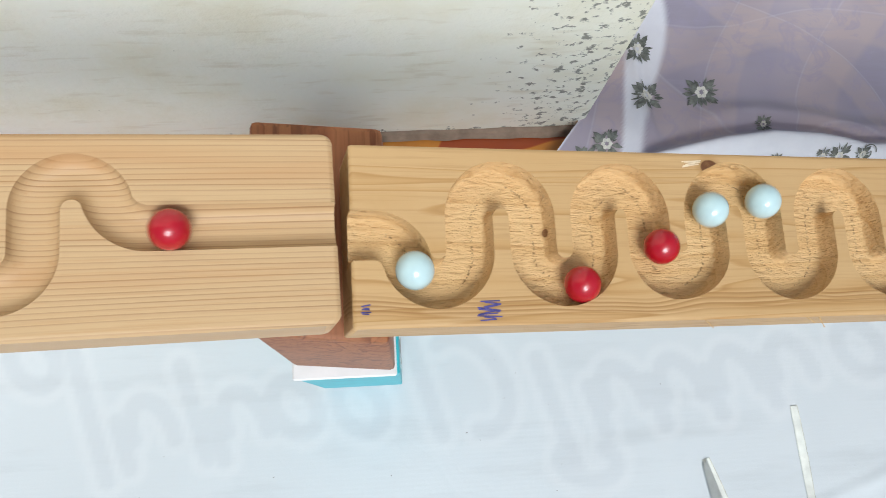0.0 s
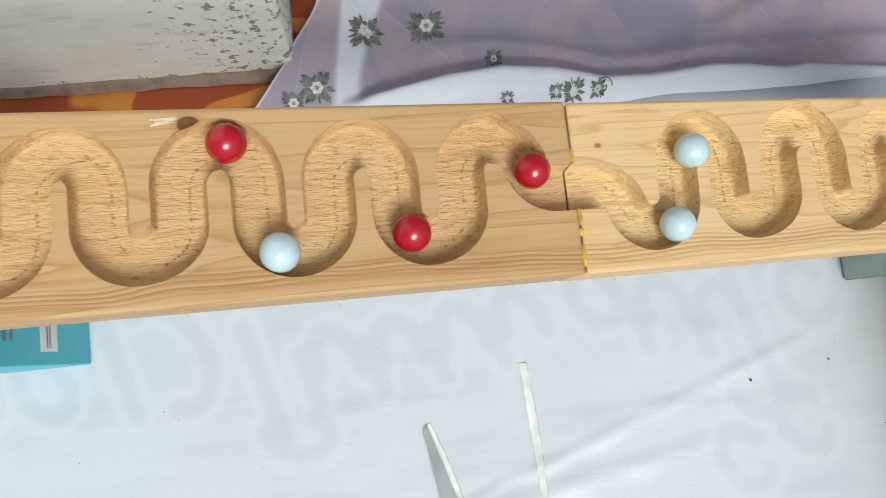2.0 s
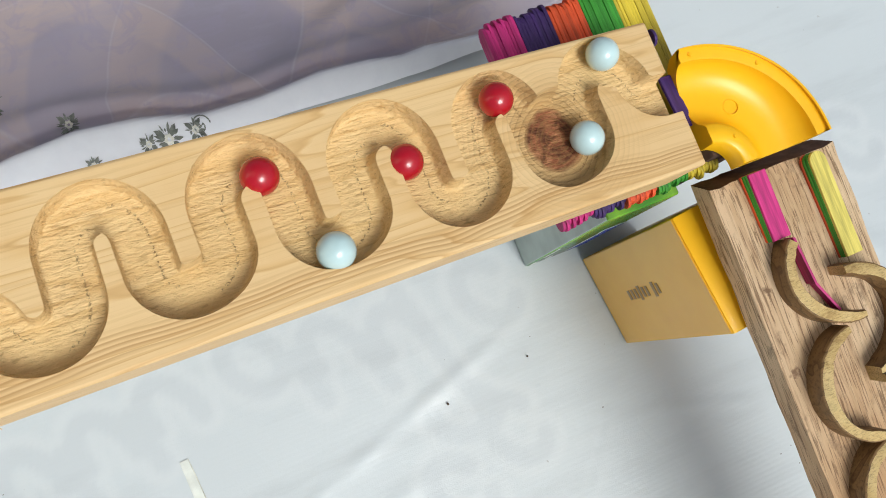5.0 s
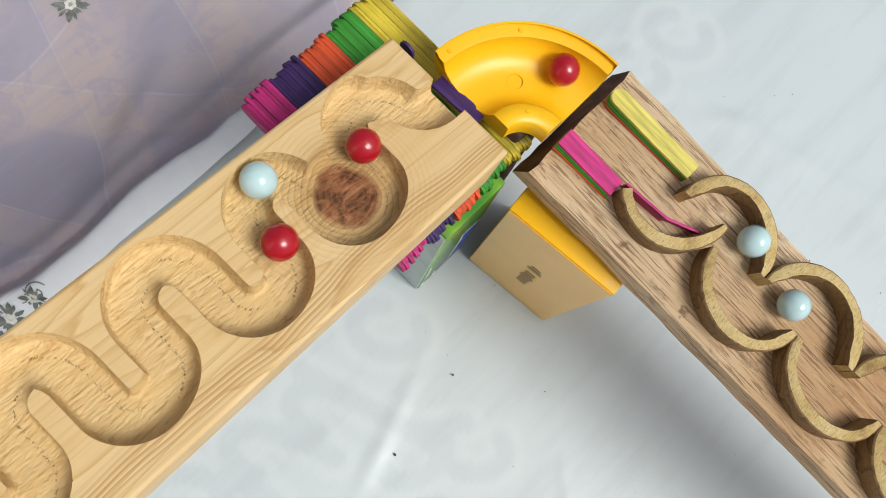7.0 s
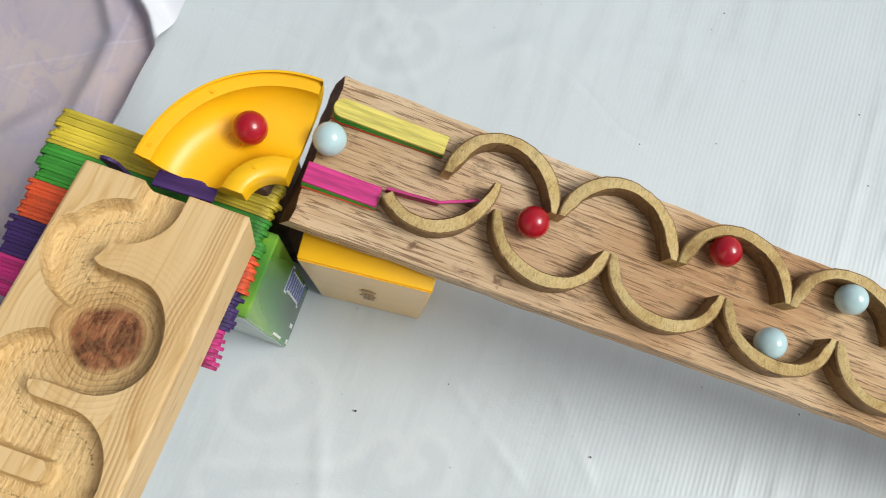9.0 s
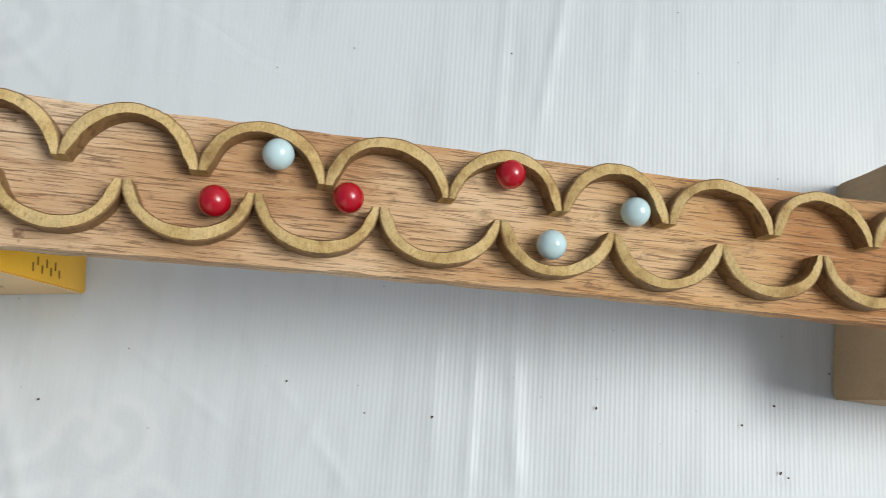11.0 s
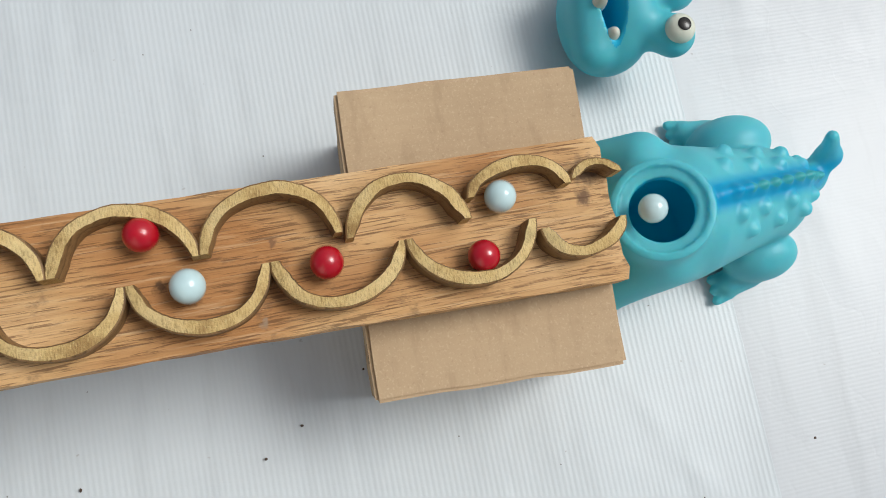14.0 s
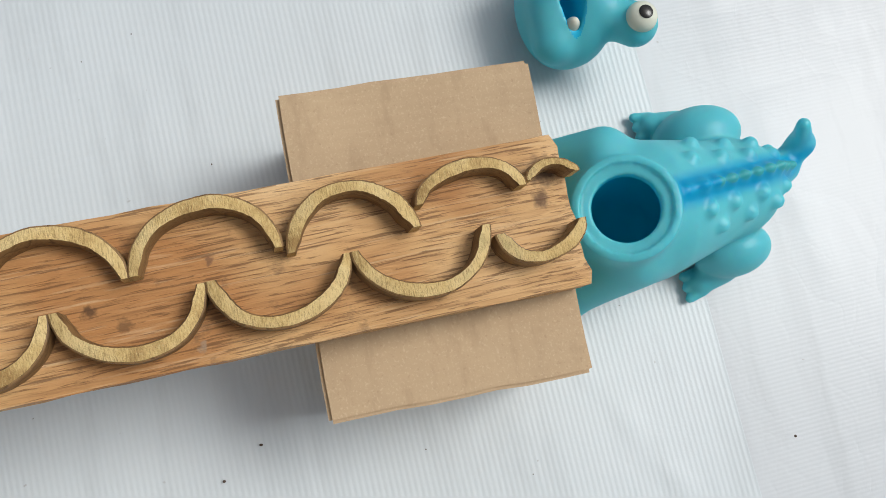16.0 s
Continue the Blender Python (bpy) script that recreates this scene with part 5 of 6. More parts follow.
b.inputs["Subsurface Radius"].default_value = (0.3, 0.8, 1.0)
thin = node(nt, "BsdfTranslucent", Color=(0.22, 0.74, 0.84, 1))
both = node(nt, "MixShader", Fac=0.32)
nt.links.new(b.outputs[0], both.inputs[1])
nt.links.new(thin.outputs[0], both.inputs[2])
nt.links.new(both.outputs[0], nt.nodes["Material Output"].inputs["Surface"])
croc_in = plain("deep_blue_vinyl", (0.02, 0.46, 0.70), 0.5, 0.4, 0.05, 30)
eye_white = plain("cream_painted_eye", (0.66, 0.67, 0.56), 0.35, 0.5, 0.05, 60)
eye_black = plain("black_painted_pupil", (0.012, 0.010, 0.008), 0.25, 0.5, 0.05, 60)
tooth_mat = plain("ivory_painted_tooth", (0.68, 0.66, 0.55), 0.4, 0.4, 0.06, 60)
def largest_piece(verts, faces):
    """The largest connected piece of a skin."""
    lab = np.arange(len(verts))
    while True:
        low = lab[faces].min(1)
        nxt = lab.copy()
        for k in range(4):
            np.minimum.at(nxt, faces[:, k], low)
        nxt = nxt[nxt]
        if (nxt == lab).all():
            break
        lab = nxt
    keep = lab == np.bincount(lab).argmax()
    ids = np.cumsum(keep) - 1
    return verts[keep], ids[faces[keep[faces[:, 0]]]]


verts, faces = surface_net(croc_field, (-0.095, -0.150, -0.004), (0.095, 0.140, 0.150), 0.0014)
verts, faces = largest_piece(verts, faces)
rel = verts - NECK
along = rel @ AX
rad = np.sqrt(np.maximum((rel ** 2).sum(1) - along ** 2, 0))
spz = np.interp(-verts[:, 1], [-a[1] for a in SPINE], [a[2] for a in SPINE])
side_d = np.abs(verts[:, 0] - (0.002 - 0.05 * verts[:, 1]))
ridge_on = np.clip((0.0135 - side_d) / 0.007, 0, 1) * np.clip((0.038 - verts[:, 1]) / 0.006, 0, 1) * np.clip((verts[:, 2] - spz + 0.014) / 0.007, 0, 1) * (rad > 0.0315)
tail_on = np.clip((-0.104 - 0.3 * (verts[:, 0] - 0.026) - verts[:, 1]) / 0.005, 0, 1)
tip_on = ridge_on * np.clip((verts[:, 2] - spz - 0.0048) / 0.001, 0, 1) * (verts[:, 1] < 0.0)
chamber = (croc_body(verts[:, 0], verts[:, 1], verts[:, 2]) < -0.0020) & (verts[:, 2] > 0.001) & (along < -0.004)
inside = np.maximum(np.clip((0.0227 - rad) / 0.0012, 0, 1) * np.clip((-0.004 - along) / 0.003, 0, 1) * (along > -0.09), chamber)
croc = solid("toy_crocodile", verts, faces, croc_skin, smooth=True, m=pose(0.7800, -0.9690, 0.0005, 0, 0, 2))
for key, value in (("spray", np.maximum(ridge_on, 0.4 * tail_on)), ("tips", tip_on), ("inside", inside)):
    croc.data.attributes.new(key, "FLOAT", "POINT").data.foreach_set("value", value.astype(np.float32))
tagged(croc, "headless turquoise vinyl crocodile toy with a round neck opening", "toy figure")


def head_field(x, y, z):
    f = melt(blob(x, y, z, (0.003, 0.007, 0.030), (0.043, 0.026, 0.031)), blob(x, y, z, (0.012, -0.012, 0.038), (0.050, 0.026, 0.040)), 0.014)
    f = melt(f, limb(x, y, z, (0.030, 0.014, 0.056), (-0.026, 0.017, 0.044), 0.012, 0.014), 0.008)
    f = melt(f, limb(x, y, z, (0.038, -0.022, 0.070), (-0.012, -0.020, 0.060), 0.014, 0.011), 0.008)
    for ex, ey, ez in ((-0.030, -0.040, 0.070), (0.006, -0.050, 0.070)):
        f = melt(f, limb(x, y, z, (ex * 0.6 + 0.006, -0.020, 0.050), (ex, ey, ez - 0.008), 0.014, 0.016), 0.006)
    slot = blob(x, y, z, (0.022, 0.003, 0.078), (0.052, 0.0095, 0.048))
    f = np.maximum(f, -slot)
    for ex, ey, ez in ((-0.030, -0.040, 0.074), (0.006, -0.050, 0.074)):
        f = np.minimum(f, blob(x, y, z, (ex, ey, ez), (0.0105, 0.0105, 0.0085)))
    return np.maximum(f, -z)


verts, faces = surface_net(head_field, (-0.065, -0.085, -0.004), (0.085, 0.065, 0.105), 0.0014)
verts, faces = largest_piece(verts, faces)
cen = verts[faces].mean(1)
idx = np.zeros(len(cen), int)
slot_d = blob(cen[:, 0], cen[:, 1], cen[:, 2], (0.022, 0.003, 0.078), (0.052, 0.0095, 0.048))
idx[np.abs(slot_d) < 0.0009] = 1


def cap(c, r, top, n=14, m=28):
    """Part of an ellipsoid above a polar angle, as points and faces."""
    vs, fs = [], []
    for i in range(n + 1):
        th = top * i / n
        for k in range(m):
            ph = 2 * math.pi * k / m
            vs.append((c[0] + r[0] * math.sin(th) * math.cos(ph), c[1] + r[1] * math.sin(th) * math.sin(ph), c[2] + r[2] * math.cos(th)))
    for i in range(n):
        for k in range(m):
            fs.append((i * m + k, (i + 1) * m + k, (i + 1) * m + (k + 1) % m, i * m + (k + 1) % m))
    return np.array(vs), np.array(fs)


head = solid("toy_crocodile", verts, faces, [croc_skin, croc_in], smooth=True, index=idx, m=pose(0.9420, -0.9270, 0.0005, 0, 0, 0))
tagged(head, "detached turquoise crocodile toy head with gaping mouth and round eyes", "toy head")
for ex, ey, ez in ((-0.030, -0.040, 0.0745), (0.006, -0.050, 0.0745)):
    eyeball = solid("eye", *cap((ex, ey, ez), (0.0112, 0.0112, 0.0096), 2.0), eye_white, head, "cream painted eye", smooth=True)
    solid("pupil", *cap((ex, ey, ez), (0.0114, 0.0114, 0.0098), 0.46), eye_black, eyeball, "black painted pupil", smooth=True)
for tx, ty, tz in ((0.004, 0.011, 0.062), (0.034, 0.010, 0.066), (-0.020, 0.004, 0.052)):
    solid("tooth", *cap((tx, ty, tz), (0.0058, 0.0058, 0.0145), 1.9), tooth_mat, head, "ivory painted tooth", smooth=True)

# ---- small things on the sheet ----
straw_mat = plain("pale_dry_straw", (0.74, 0.76, 0.70), 0.5, 0.3, 0.08, 80, 0.1)
straw_edge = plain("brown_straw_edge", (0.62, 0.62, 0.54), 0.6, 0.3, 0.2, 120)


def straw(x0, y0, x1, y1, width, label):
    n = 16
    verts, faces = [], []
    dx, dy = x1 - x0, y1 - y0
    L = math.hypot(dx, dy)
    px, py = -dy / L, dx / L
    for i in range(n + 1):
        t = i / n
        bend = 0.0015 * math.sin(3 * t)
        z = float(sheet_z(np.array(x0 + dx * t), np.array(y0 + dy * t))) + 0.0006
        w = width * (0.85 + 0.15 * math.sin(5 * t))
        for o, zz in ((-0.5, 0.0), (-0.4, 0.0003), (0.4, 0.0003), (0.5, 0.0), (0.0, -0.0001)):
            verts.append((x0 + dx * t + px * (o * w + bend), y0 + dy * t + py * (o * w + bend), z + zz))
    for i in range(n):
        for k in range(5):
            faces.append((i * 5 + k, i * 5 + (k + 1) % 5, i * 5 + 5 + (k + 1) % 5, i * 5 + 5 + k))
    faces += [(0, 1, 2, 3, 4), tuple(range(n * 5 + 4, n * 5 - 1, -1))]
    index = ([0, 0, 1, 0, 0] * n) + [1, 1]
    return tagged(solid("straw", verts, faces, [straw_mat, straw_edge], smooth=False, index=index), label, "straw", "dry straws")


straw(0.367, -0.012, 0.373, -0.158, 0.0085, "pale flattened dry straw lying on the sheet")
straw(0.276, -0.056, 0.308, -0.160, 0.0088, "narrow pale dry straw lying on the sheet")

# faint show-through of print on the back of the sheet: broad strokes that cannot be read
gr = random.Random(21)
strokes = []


def ring_stroke(cx, cy, rx, ry, a0, a1, lean=0.30):
    strokes.append([(cx + rx * math.cos(a) - lean * ry * math.sin(a), cy + ry * math.sin(a)) for a in np.radians(np.linspace(a0, a1, 40))])


def bar_stroke(x, y0, y1, lean=0.30):
    strokes.append([(x - lean * (y - y0), y) for y in np.linspace(y0, y1, 20)])


for x, y in ((-0.62, 0.03), (-0.50, 0.02), (-0.345, 0.066), (-0.105, 0.012), (-0.045, 0.010), (0.440, 0.040)):
    ring_stroke(x, y, 0.020, 0.024, 0, 360)
for x, y in ((-0.56, 0.01), (-0.235, -0.005), (-0.150, -0.002), (0.205, 0.004), (0.262, 0.008), (0.318, 0.014), (0.372, 0.022), (0.505, 0.020), (0.560, 0.010)):
    ring_stroke(x, y, 0.019, 0.030, -10, 190)
    bar_stroke(x - 0.020, y - 0.030, y + 0.012)
for x, y0, y1 in ((-0.275, -0.045, 0.085), (-0.185, -0.030, 0.055), (0.030, -0.020, 0.070), (0.155, -0.060, 0.045), (0.600, -0.060, 0.050)):
    bar_stroke(x, y0, y1)
ring_stroke(0.058, 0.025, 0.034, 0.044, -100, 120)
ring_stroke(0.165, -0.052, 0.026, 0.018, 150, 400)
ring_stroke(0.585, -0.062, 0.026, 0.018, 150, 400)
for x, y in ((0.640, 0.024), (0.960, 0.035), (1.020, 0.030), (0.620, -0.090), (0.560, -0.118)):
    ring_stroke(x, y, 0.021, 0.026, 40, 330)
co = np.zeros(len(sheet.data.vertices) * 3)
sheet.data.vertices.foreach_get("co", co)
sx, sy = co[0::3], co[1::3]
inner, outer = np.zeros(len(sx)), np.zeros(len(sx))
for line in strokes:
    lx, ly = np.array(line).T
    ok = (sx > lx.min() - 0.03) & (sx < lx.max() + 0.03) & (sy > ly.min() - 0.03) & (sy < ly.max() + 0.03)
    d = np.full(ok.sum(), 9.0)
    for px, py in line:
        d = np.minimum(d, np.hypot(sx[ok] - px, sy[ok] - py))
    inner[ok] = np.maximum(inner[ok], np.clip((0.0100 - d) / 0.004, 0, 1))
    outer[ok] = np.maximum(outer[ok], np.clip((0.0195 - d) / 0.005, 0, 1))
sheet.data.attributes.new("back_print", "FLOAT", "POINT").data.foreach_set("value", (inner * 0.20).astype(np.float32))
sheet.data.attributes.new("back_outline", "FLOAT", "POINT").data.foreach_set("value", (np.maximum(outer - inner, 0) * 0.22).astype(np.float32))

film = plain("clear_grey_film", (0.62, 0.64, 0.62), 0.3, 0.5, 0.06, 60)
bm = bmesh.new()
flap = [[bm.verts.new((0.276 + 0.032 * t - w * (0.004 + 0.016 * t), -0.056 - 0.104 * t - 0.006 * w, 0.0032 + 0.0010 * math.sin(2.4 * w + t))) for w in (0, 0.5, 1.0)] for t in (0.0, 0.25, 0.5, 0.75, 1.0)]
for p, q in zip(flap, flap[1:]):
    for j in range(2):
        bm.faces.new((p[j], p[j + 1], q[j + 1], q[j]))
bmesh.ops.solidify(bm, geom=bm.faces[:], thickness=0.0003)
tagged(part("plastic_scrap", bm, film, smooth=60), "limp scrap of pale plastic film beside a straw on the sheet", "plastic scrap")

crumb = plain("dark_crumb", (0.10, 0.07, 0.055), 0.9, 0.1, 0.2, 300)
db = bmesh.new()
spots = [(0.574, -0.050, 0.0012), (0.657, -0.350, 0.0011), (0.629, -0.650, 0.0012), (0.678, -0.2295, 0.0010), (0.651, -0.039, 0.0010), (0.983, -0.400, 0.0006), (0.972, -0.259, 0.0006)] + [(gr.uniform(-0.3, 1.1), gr.uniform(-0.95, 0.02), gr.uniform(0.0003, 0.0007)) for _ in range(90)]
spots += [(0.716, -0.696, 0.0010), (0.667, -0.616, 0.0012), (0.6255, -0.657, 0.0010), (0.594, -1.03, 0.0012), (0.673, -0.488, 0.0011), (0.685, -0.645, 0.0010)]
for sx, sy, sr in spots:
    made = bmesh.ops.create_icosphere(db, subdivisions=1, radius=1.0, matrix=Matrix.Translation((sx, sy, 0.0030)) @ Matrix.Rotation(gr.uniform(0, 6), 4, "Z") @ Matrix.Diagonal((sr * gr.uniform(0.8, 1.8), sr, sr * 0.6, 1)))
tagged(part("crumbs", db, crumb), "scattered dark crumbs and specks of dirt on the sheet", "crumbs", kind="stuff")

# pen scribbles, glue and splinters on the pine boards
ink_blue = plain("blue_pen_ink", (0.10, 0.09, 0.28), 0.7, 0.2, 0.2, 200)
def scribble(cx, cy, w, h, n, seed, mat, parent, name):
    r = random.Random(seed)
    bm = bmesh.new()
    for i in range(n):
        y0 = cy - h / 2 + h * (i + 0.5) / n + r.uniform(-0.3, 0.3) * h / n
        a = r.uniform(-0.15, 0.25)
        half = w / 2 * r.uniform(0.45, 1.0)
        cx += r.uniform(-0.08, 0.08) * w
        t = 0.0003
        q = [bm.verts.new((cx + s * half, y0 + s * half * a + o, 0.0003)) for s, o in ((-1, -t), (1, -t), (1, t), (-1, t))]
        bm.faces.new(q)
    ob = part(name, bm, mat, parent)
    return ob


scribble(0.0405, 0.0462, 0.0125, 0.0095, 11, 3, ink_blue, pine_1, "pen_scribble")
scribble(-0.0178, 0.0478, 0.0050, 0.0045, 5, 4, ink_blue, pine_1, "pen_scribble")
pale_scrape = plain("pale_scraped_wood", (0.80, 0.66, 0.46), 0.7, 0.2, 0.1, 200)
scribble(0.1580, 0.1222, 0.0130, 0.0034, 5, 6, pale_scrape, pine_1, "scrape")
glue = plain("yellow_dried_glue", (0.62, 0.40, 0.05), 0.3, 0.5, 0.2, 120)
for gy, gl in ((0.1000, 0.008), (0.0680, 0.010), (0.0480, 0.012), (0.0600, 0.005)):
    bm = bmesh.new()
    bmesh.ops.create_icosphere(bm, subdivisions=2, radius=1.0, matrix=Matrix.Translation((0.3478 / CP, gy, -0.0010)) @ Matrix.Diagonal((0.0013, gl / 2, 0.0012, 1)))
    for v in bm.verts:
        v.co.x += 0.0008 * noise.noise(v.co * 400)
    ob = part("glue_bead", bm, glue, pine_2, "yellow dried glue in the joint", smooth=60)
# a dark strip sunk in the board gap, coloured as the gap's shade
joint_dark = plain("dark_joint_shade", (0.06, 0.03, 0.015), 0.9, 0.1, 0.3, 200)
part("joint_shade_strip", box_bm(0.3466 / CP, 0.3482 / CP, 0.0402, 0.1274, -0.036, -0.0130), joint_dark, pine_2, "dark strip added for the shade in the gap between the boards")
fib = plain("wood_fibre", (0.55, 0.36, 0.16), 0.8, 0.2, 0.1)
for fx, fa in ((0.155, -0.6), (0.214, -0.35), (0.222, -0.9), (0.305, -0.5), (0.318, -0.2), (0.36, -0.7)):
    bm = bmesh.new()
    prev = None
    for i in range(6):
        t = i / 5
        px, py, pz = fx / CP + 0.007 * t * math.cos(fa), 0.0392 - 0.006 * t * abs(math.sin(fa)) - 0.001 * t * t, -0.004 - 0.002 * t
        cur = [bm.verts.new((px, py, pz)), bm.verts.new((px + 0.0003, py + 0.0003, pz + 0.0002)), bm.verts.new((px, py + 0.0002, pz - 0.0003))]
        if prev:
            for k in range(3):
                bm.faces.new((prev[k], cur[k], cur[(k + 1) % 3], prev[(k + 1) % 3]))
        prev = cur
    part("splinter", bm, fib, pine_1)

# ---- marbles and their way down the run ----
def marble(name, mat, label):
    bm = bmesh.new()
    bmesh.ops.create_icosphere(bm, subdivisions=4, radius=BALL)
    ob = part(name, bm, mat, smooth=180)
    return tagged(ob, label, "marble", "marbles on the run")


CREST = [(-0.0780, 0.8085), (-0.1130, 0.7655), (-0.1490, 0.8085), (-0.1830, 0.7640), (-0.2220, 0.8090), (-0.2550, 0.7640), (-0.2940, 0.8090), (-0.3270, 0.7645), (-0.3670, 0.8100), (-0.4005, 0.7640),
         (-0.4380, 0.8090), (-0.4735, 0.7670), (-0.5100, 0.8100), (-0.5460, 0.7660), (-0.5825, 0.8090), (-0.6180, 0.7640), (-0.6580, 0.8040), (-0.6910, 0.7625), (-0.7320, 0.8010), (-0.7670, 0.7600), (-0.8020, 0.8030)]


def run_line():
    """The whole way of a marble's centre, from the first board into the crocodile."""
    pts = []
    for path, lift, plane in ((PATH0, 0.002 - 0.0085 + BALL, PINE0), (PATH1, BALL - DEPTH, PINE), (PATH2, BALL - DEPTH, PINE)):
        pts += [tuple(plane @ Vector((u, v, lift + 0.0004))) for u, v in path]
    for i in range(1, 20):
        a = 90 - 90 * i / 20
        pts.append((CX + CR * math.cos(radians(a)), CY + CR * math.sin(radians(a)), chute_floor(a) + BALL + 0.0002))
    flat = [(0.787, 0.025), (0.7855, 0.005), (0.7850, -0.015), (0.7865, -0.035)]
    keys = [(-0.0440, 0.7900)] + CREST + [(-0.8450, 0.7800), (-0.8600, 0.7795)]
    for (ya, xa), (yb, xb) in zip(keys, keys[1:]):
        for i in range(12):
            t = i / 12
            flat.append((xa + (xb - xa) * (1 - math.cos(math.pi * t)) / 2, ya + (yb - ya) * t))
    flat.append((0.7795, -0.8600))
    pts += [tuple(DARK @ Vector((x, y / CD, BALL + 0.0002))) for x, y in flat]
    pts += [(0.7785, -0.8760, 0.1490), (0.7780, -0.8860, 0.1400), (0.7780, -0.8950, 0.1200), (0.7780, -0.9010, 0.0900), (0.7780, -0.9050, 0.0560)]
    pts = np.array(pts)
    s = np.concatenate([[0], np.cumsum(np.linalg.norm(np.diff(pts, axis=0), axis=1))])
    even = np.linspace(0, s[-1], int(s[-1] / 0.001))
    return np.stack([np.interp(even, s, pts[:, a]) for a in range(3)], 1)


LINE = run_line()
ARC = np.concatenate([[0], np.cumsum(np.linalg.norm(np.diff(LINE, axis=0), axis=1))])


def smooth_way(ts, ss, t):
    """Monotone cubic through the given times and distances."""
    ts, ss = np.array(ts), np.array(ss)
    h, dl = np.diff(ts), np.diff(ss) / np.diff(ts)
    m = np.zeros(len(ts))
    m[1:-1] = np.where(dl[:-1] * dl[1:] > 0, 2 * dl[:-1] * dl[1:] / np.maximum(dl[:-1] + dl[1:], 1e-9), 0)
    m[0], m[-1] = dl[0], dl[-1]
    i = int(np.clip(np.searchsorted(ts, t) - 1, 0, len(h) - 1))
    u = np.clip((t - ts[i]) / h[i], 0, 1)
    return (1 + 2 * u) * (1 - u) ** 2 * ss[i] + u * (1 - u) ** 2 * h[i] * m[i] + u * u * (3 - 2 * u) * ss[i + 1] + u * u * (u - 1) * h[i] * m[i + 1]


TANG = np.gradient(LINE, axis=0)
TANG /= np.linalg.norm(TANG, axis=1)[:, None]
END = float(ARC[-1])


def roll_rows(way, rest):
    """Rows for walk(), every fifteenth of a second, rolling along the run. way: seconds, metres along the line, metres to its left; rest: where it comes to lie."""
    rows, turn, last = [], Matrix.Identity(3), None
    ts, ss, sides = zip(*way)
    for k in range(241):
        t = k / 15
        s = smooth_way(ts, ss, t)
        side = float(np.interp(t, ts, sides))
        p = Vector([float(np.interp(s, ARC, LINE[:, a])) for a in range(3)])
        d = [float(np.interp(s, ARC, TANG[:, a])) for a in range(2)]
        n = max(math.hypot(*d), 1e-6)
        p += Vector((-d[1] / n * side, d[0] / n * side, 0)) if s < END - 0.09 else Vector()
        p += Vector(rest) * max(0.0, (s - END + 0.05) / 0.05)
        if last is not None:
            step = p - last
            axis = Vector((0, 0, 1)).cross(step)
            if axis.length > 1e-6:
                turn = Matrix.Rotation(min(step.length / BALL, 1.4), 3, axis.normalized()) @ turn
        rows.append((t, Matrix.Translation(p) @ turn.to_4x4()))
        last = p
    return rows


WAY_A = [(0, 0.862, 0.0052), (0.5, 0.92, -0.0052), (1, 1.061, -0.0068), (1.5, 1.162, 0), (2, 1.283, -0.0078), (2.5, 1.375, -0.0078), (3, 1.478, 0.0088), (3.5, 1.568, 0.0013), (4, 1.656, -0.0068), (4.5, 1.754, 0.0075), (7, 2.208, -0.0015), (7.5, 2.278, 0.0013), (8, 2.341, 0.0006), (10.5, 2.664, -0.001), (11, 2.727, 0.001), (11.5, 2.819, 0.0008), (12, 2.921, -0.0025), (12.5, 3.031, -0.0026), (13, 3.153, -0.0003), (13.5, 3.25, 0.0018), (13.85, 3.352, 0), (14, 3.394, 0), (14.15, 3.464, 0), (16, 3.464, 0)]
WAY_B = [(0, 0.82, -0.0044), (0.5, 0.962, -0.004), (1, 1.02, 0.0053), (1.5, 1.124, 0.0055), (2, 1.237, -0.0044), (2.5, 1.331, 0.0098), (3, 1.433, 0.0006), (3.5, 1.521, -0.0062), (4, 1.62, 0.0038), (4.5, 1.709, 0.0021), (7, 2.128, 0.0063), (7.5, 2.206, -0.002), (8, 2.278, 0.0018), (10.5, 2.583, 0.0002), (11, 2.641, 0.0036), (11.5, 2.747, -0.0028), (12, 2.85, 0.0032), (12.5, 2.962, 0.0035), (13, 3.08, 0.0017), (13.5, 3.18, 0.0034), (14, 3.27, 0.004), (14.3, 3.349, 0), (14.4, 3.394, 0), (14.5, 3.454, 0), (14.6, 3.464, 0), (16, 3.464, 0)]
WAY_C = [(0, 0.747, 0.0069), (0.5, 0.842, 0.0016), (1, 0.941, -0.0041), (1.5, 1.046, -0.0048), (2, 1.144, 0.0033), (2.5, 1.257, -0.0067), (3, 1.36, -0.0068), (3.5, 1.449, 0.0059), (4, 1.539, -0.0077), (4.5, 1.638, -0.0052), (7, 1.977, 0.0052), (7.5, 2.122, 0.0054), (8, 2.2, -0.001), (10.5, 2.535, 0.0077), (11, 2.59, 0.0017), (11.5, 2.693, 0.0007), (12, 2.808, 0.0004), (12.5, 2.91, -0.002), (13, 3.016, -0.0023), (13.5, 3.129, -0.0034), (14, 3.233, 0.0018), (14.5, 3.333, -0.001), (14.62, 3.352, 0), (14.72, 3.404, 0), (14.85, 3.464, 0), (16, 3.464, 0)]
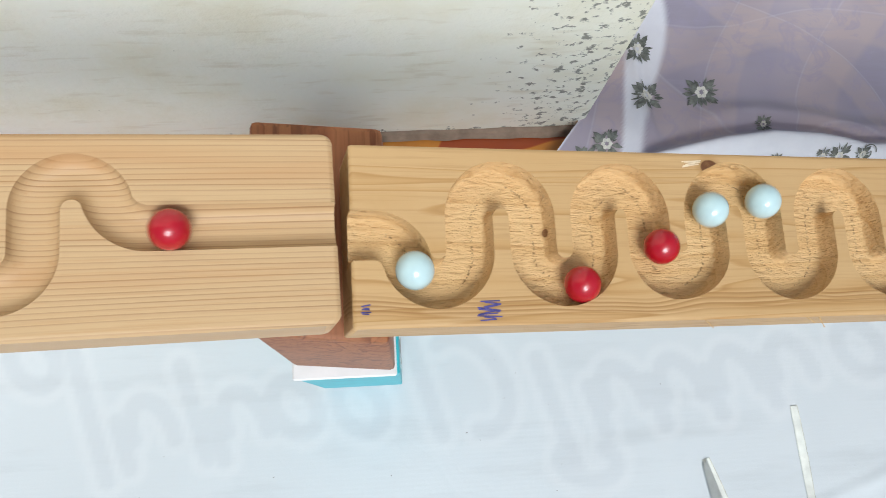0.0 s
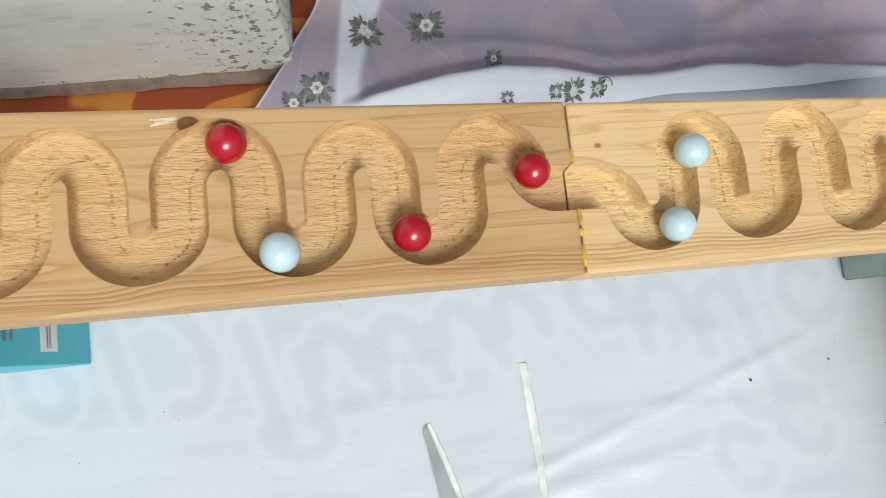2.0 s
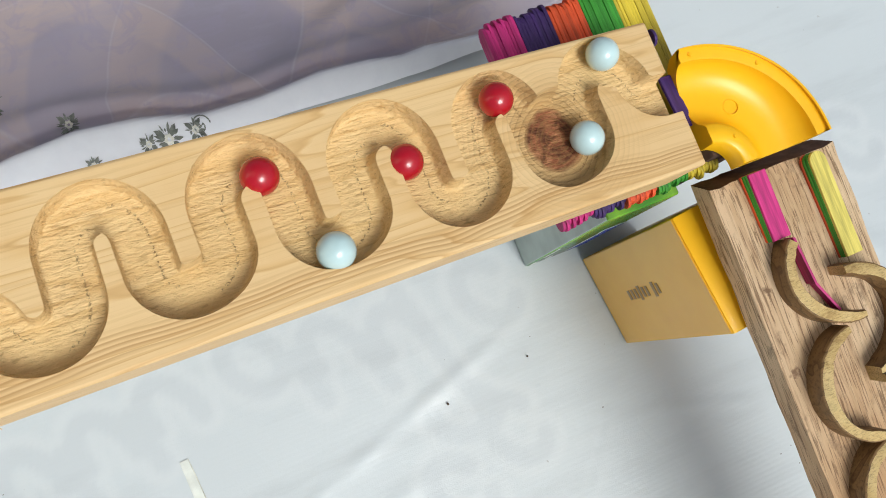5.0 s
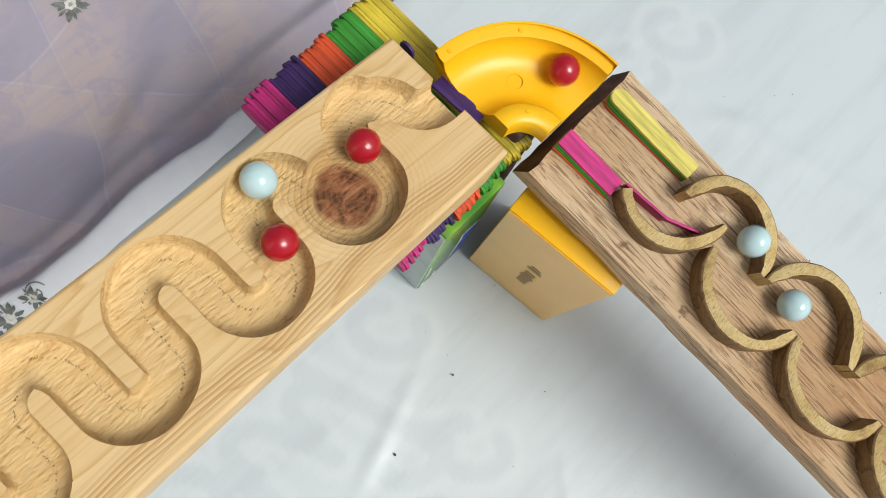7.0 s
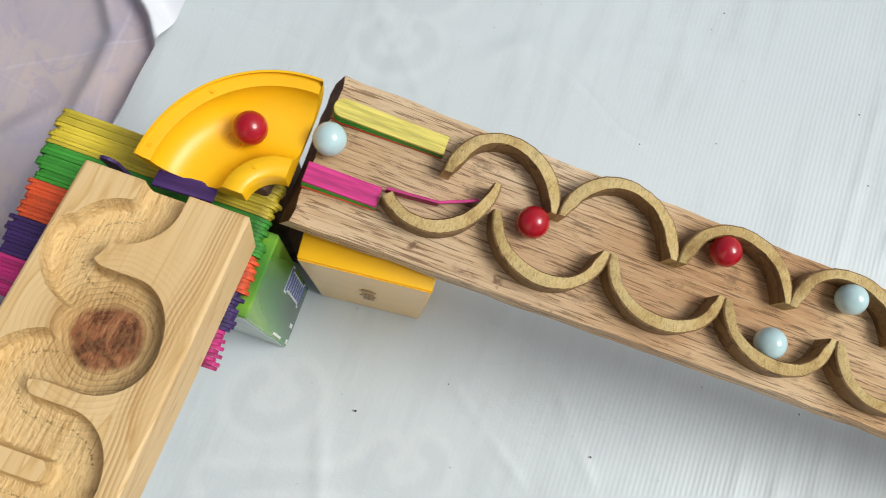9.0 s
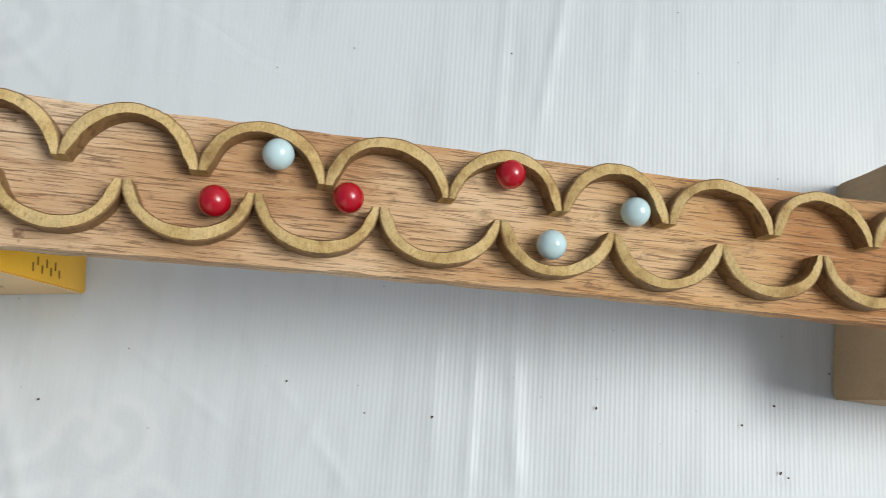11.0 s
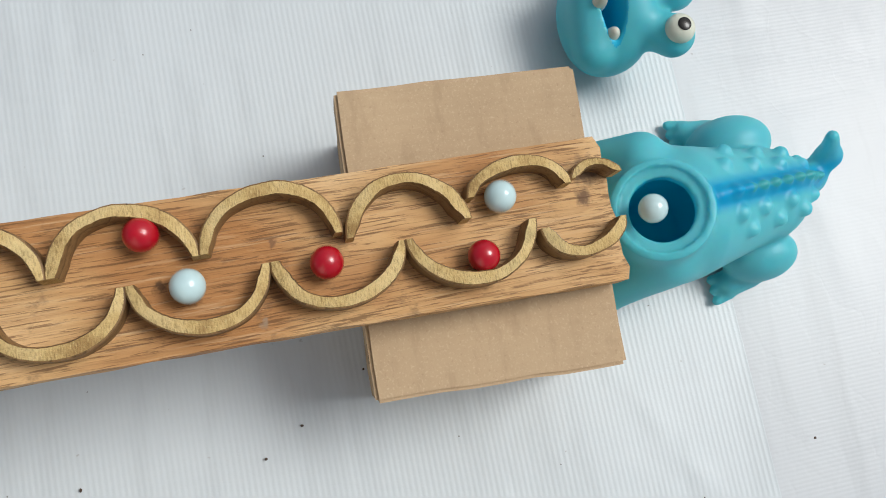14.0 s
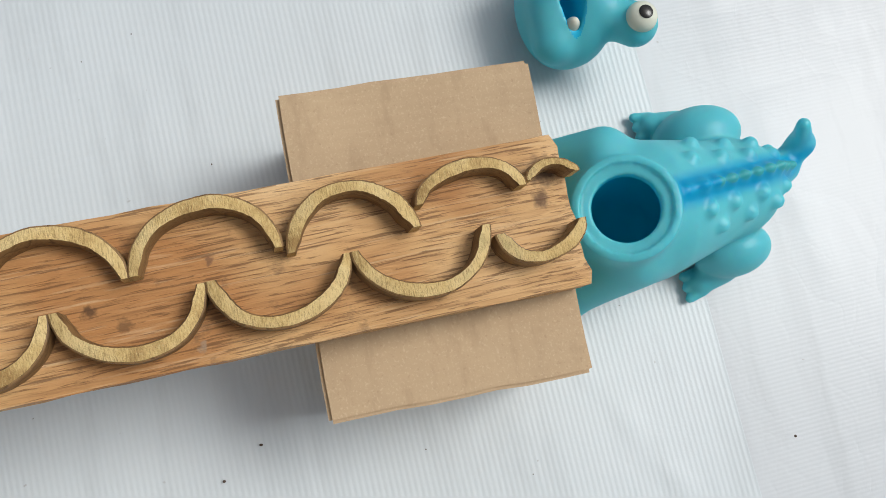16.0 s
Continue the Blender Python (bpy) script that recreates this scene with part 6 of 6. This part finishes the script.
WAY_D = [(0, 0.647, -0.0031), (0.5, 0.739, 0.0065), (1, 0.834, 0.0001), (1.5, 0.934, -0.0047), (2, 1.034, 0.0016), (2.5, 1.132, 0.0054), (3, 1.242, -0.0053), (3.5, 1.353, 0.0038), (4, 1.439, 0.0027), (4.5, 1.534, -0.0076), (7, 1.814, -0.0047), (7.5, 1.888, -0.0024), (8, 1.987, 0.002), (10.5, 2.368, 0.0028), (11, 2.434, 0.0012), (11.5, 2.535, 0.0055), (12, 2.637, 0.0016), (12.5, 2.752, -0.0003), (13, 2.854, 0.0022), (13.5, 2.964, 0.0062), (14, 3.097, 0.0049), (14.5, 3.209, 0.0032), (15, 3.31, -0.0015), (15.2, 3.352, 0), (15.3, 3.414, 0), (15.45, 3.464, 0), (16, 3.464, 0)]
WAY_E = [(0, 0.49, 0.0015), (0.5, 0.604, 0.0067), (1, 0.707, 0.0011), (1.5, 0.8, -0.0052), (2, 0.904, -0.0018), (2.5, 0.998, 0.0066), (3, 1.103, -0.0011), (3.5, 1.214, -0.0023), (4, 1.317, 0.0061), (4.5, 1.426, -0.0043), (7, 1.708, 0.0008), (7.5, 1.77, -0.0052), (8, 1.828, -0.0025), (10.5, 2.296, -0.0015), (11, 2.356, 0.0015), (11.5, 2.453, 0.0046), (12, 2.559, 0.0024), (12.5, 2.661, 0.0002), (13, 2.775, 0.0027), (13.5, 2.873, 0.0017), (14, 2.985, 0.0045), (14.5, 3.108, 0.0036), (15, 3.225, 0.0012), (15.5, 3.325, -0.0002), (15.62, 3.352, 0), (15.72, 3.404, 0), (15.85, 3.464, 0), (16, 3.464, 0)]
WAY_F = [(0, 0.368, -0.0012), (0.5, 0.56, -0.0033), (1, 0.657, -0.0037), (1.5, 0.753, 0.0072), (2, 0.846, 0.001), (2.5, 0.95, -0.0052), (3, 1.051, -0.0051), (3.5, 1.152, -0.0015), (4, 1.269, -0.0086), (4.5, 1.372, -0.0069), (7, 1.668, -0.004), (7.5, 1.726, 0.0075), (8, 1.786, -0.008), (10.5, 2.242, 0.001), (11, 2.304, -0.0014), (11.5, 2.407, 0.0034), (12, 2.506, 0.0042), (12.5, 2.617, 0.001), (13, 2.732, -0.0017), (13.5, 2.837, 0.0062), (14, 2.949, 0.0032), (14.5, 3.078, -0.0024), (15, 3.181, 0.0008), (15.5, 3.283, -0.0014), (15.82, 3.352, 0), (15.92, 3.404, 0), (16, 3.462, 0)]
MARBLES = []
MARBLES.append((marble("marble", blue_glass, "glossy pale blue glass marble leading the run"), WAY_A, (-0.0220, 0.0080, -0.0380)))
MARBLES.append((marble("marble", blue_glass, "glossy pale blue glass marble second in the run"), WAY_B, (0.0220, 0.0080, -0.0380)))
MARBLES.append((marble("marble", red_glass, "glossy red glass marble third in the run"), WAY_C, (0.0000, 0.0160, -0.0380)))
MARBLES.append((marble("marble", red_glass, "glossy red glass marble fourth in the run"), WAY_D, (-0.0110, 0.0120, -0.0220)))
MARBLES.append((marble("marble", blue_glass, "glossy pale blue glass marble fifth in the run"), WAY_E, (0.0110, 0.0120, -0.0220)))
MARBLES.append((marble("marble", red_glass, "glossy red glass marble last in the run"), WAY_F, (0.0000, 0.0140, -0.0060)))


def motions():
    for ob, way, rest in MARBLES:
        walk(ob, roll_rows(way, rest))


motions()
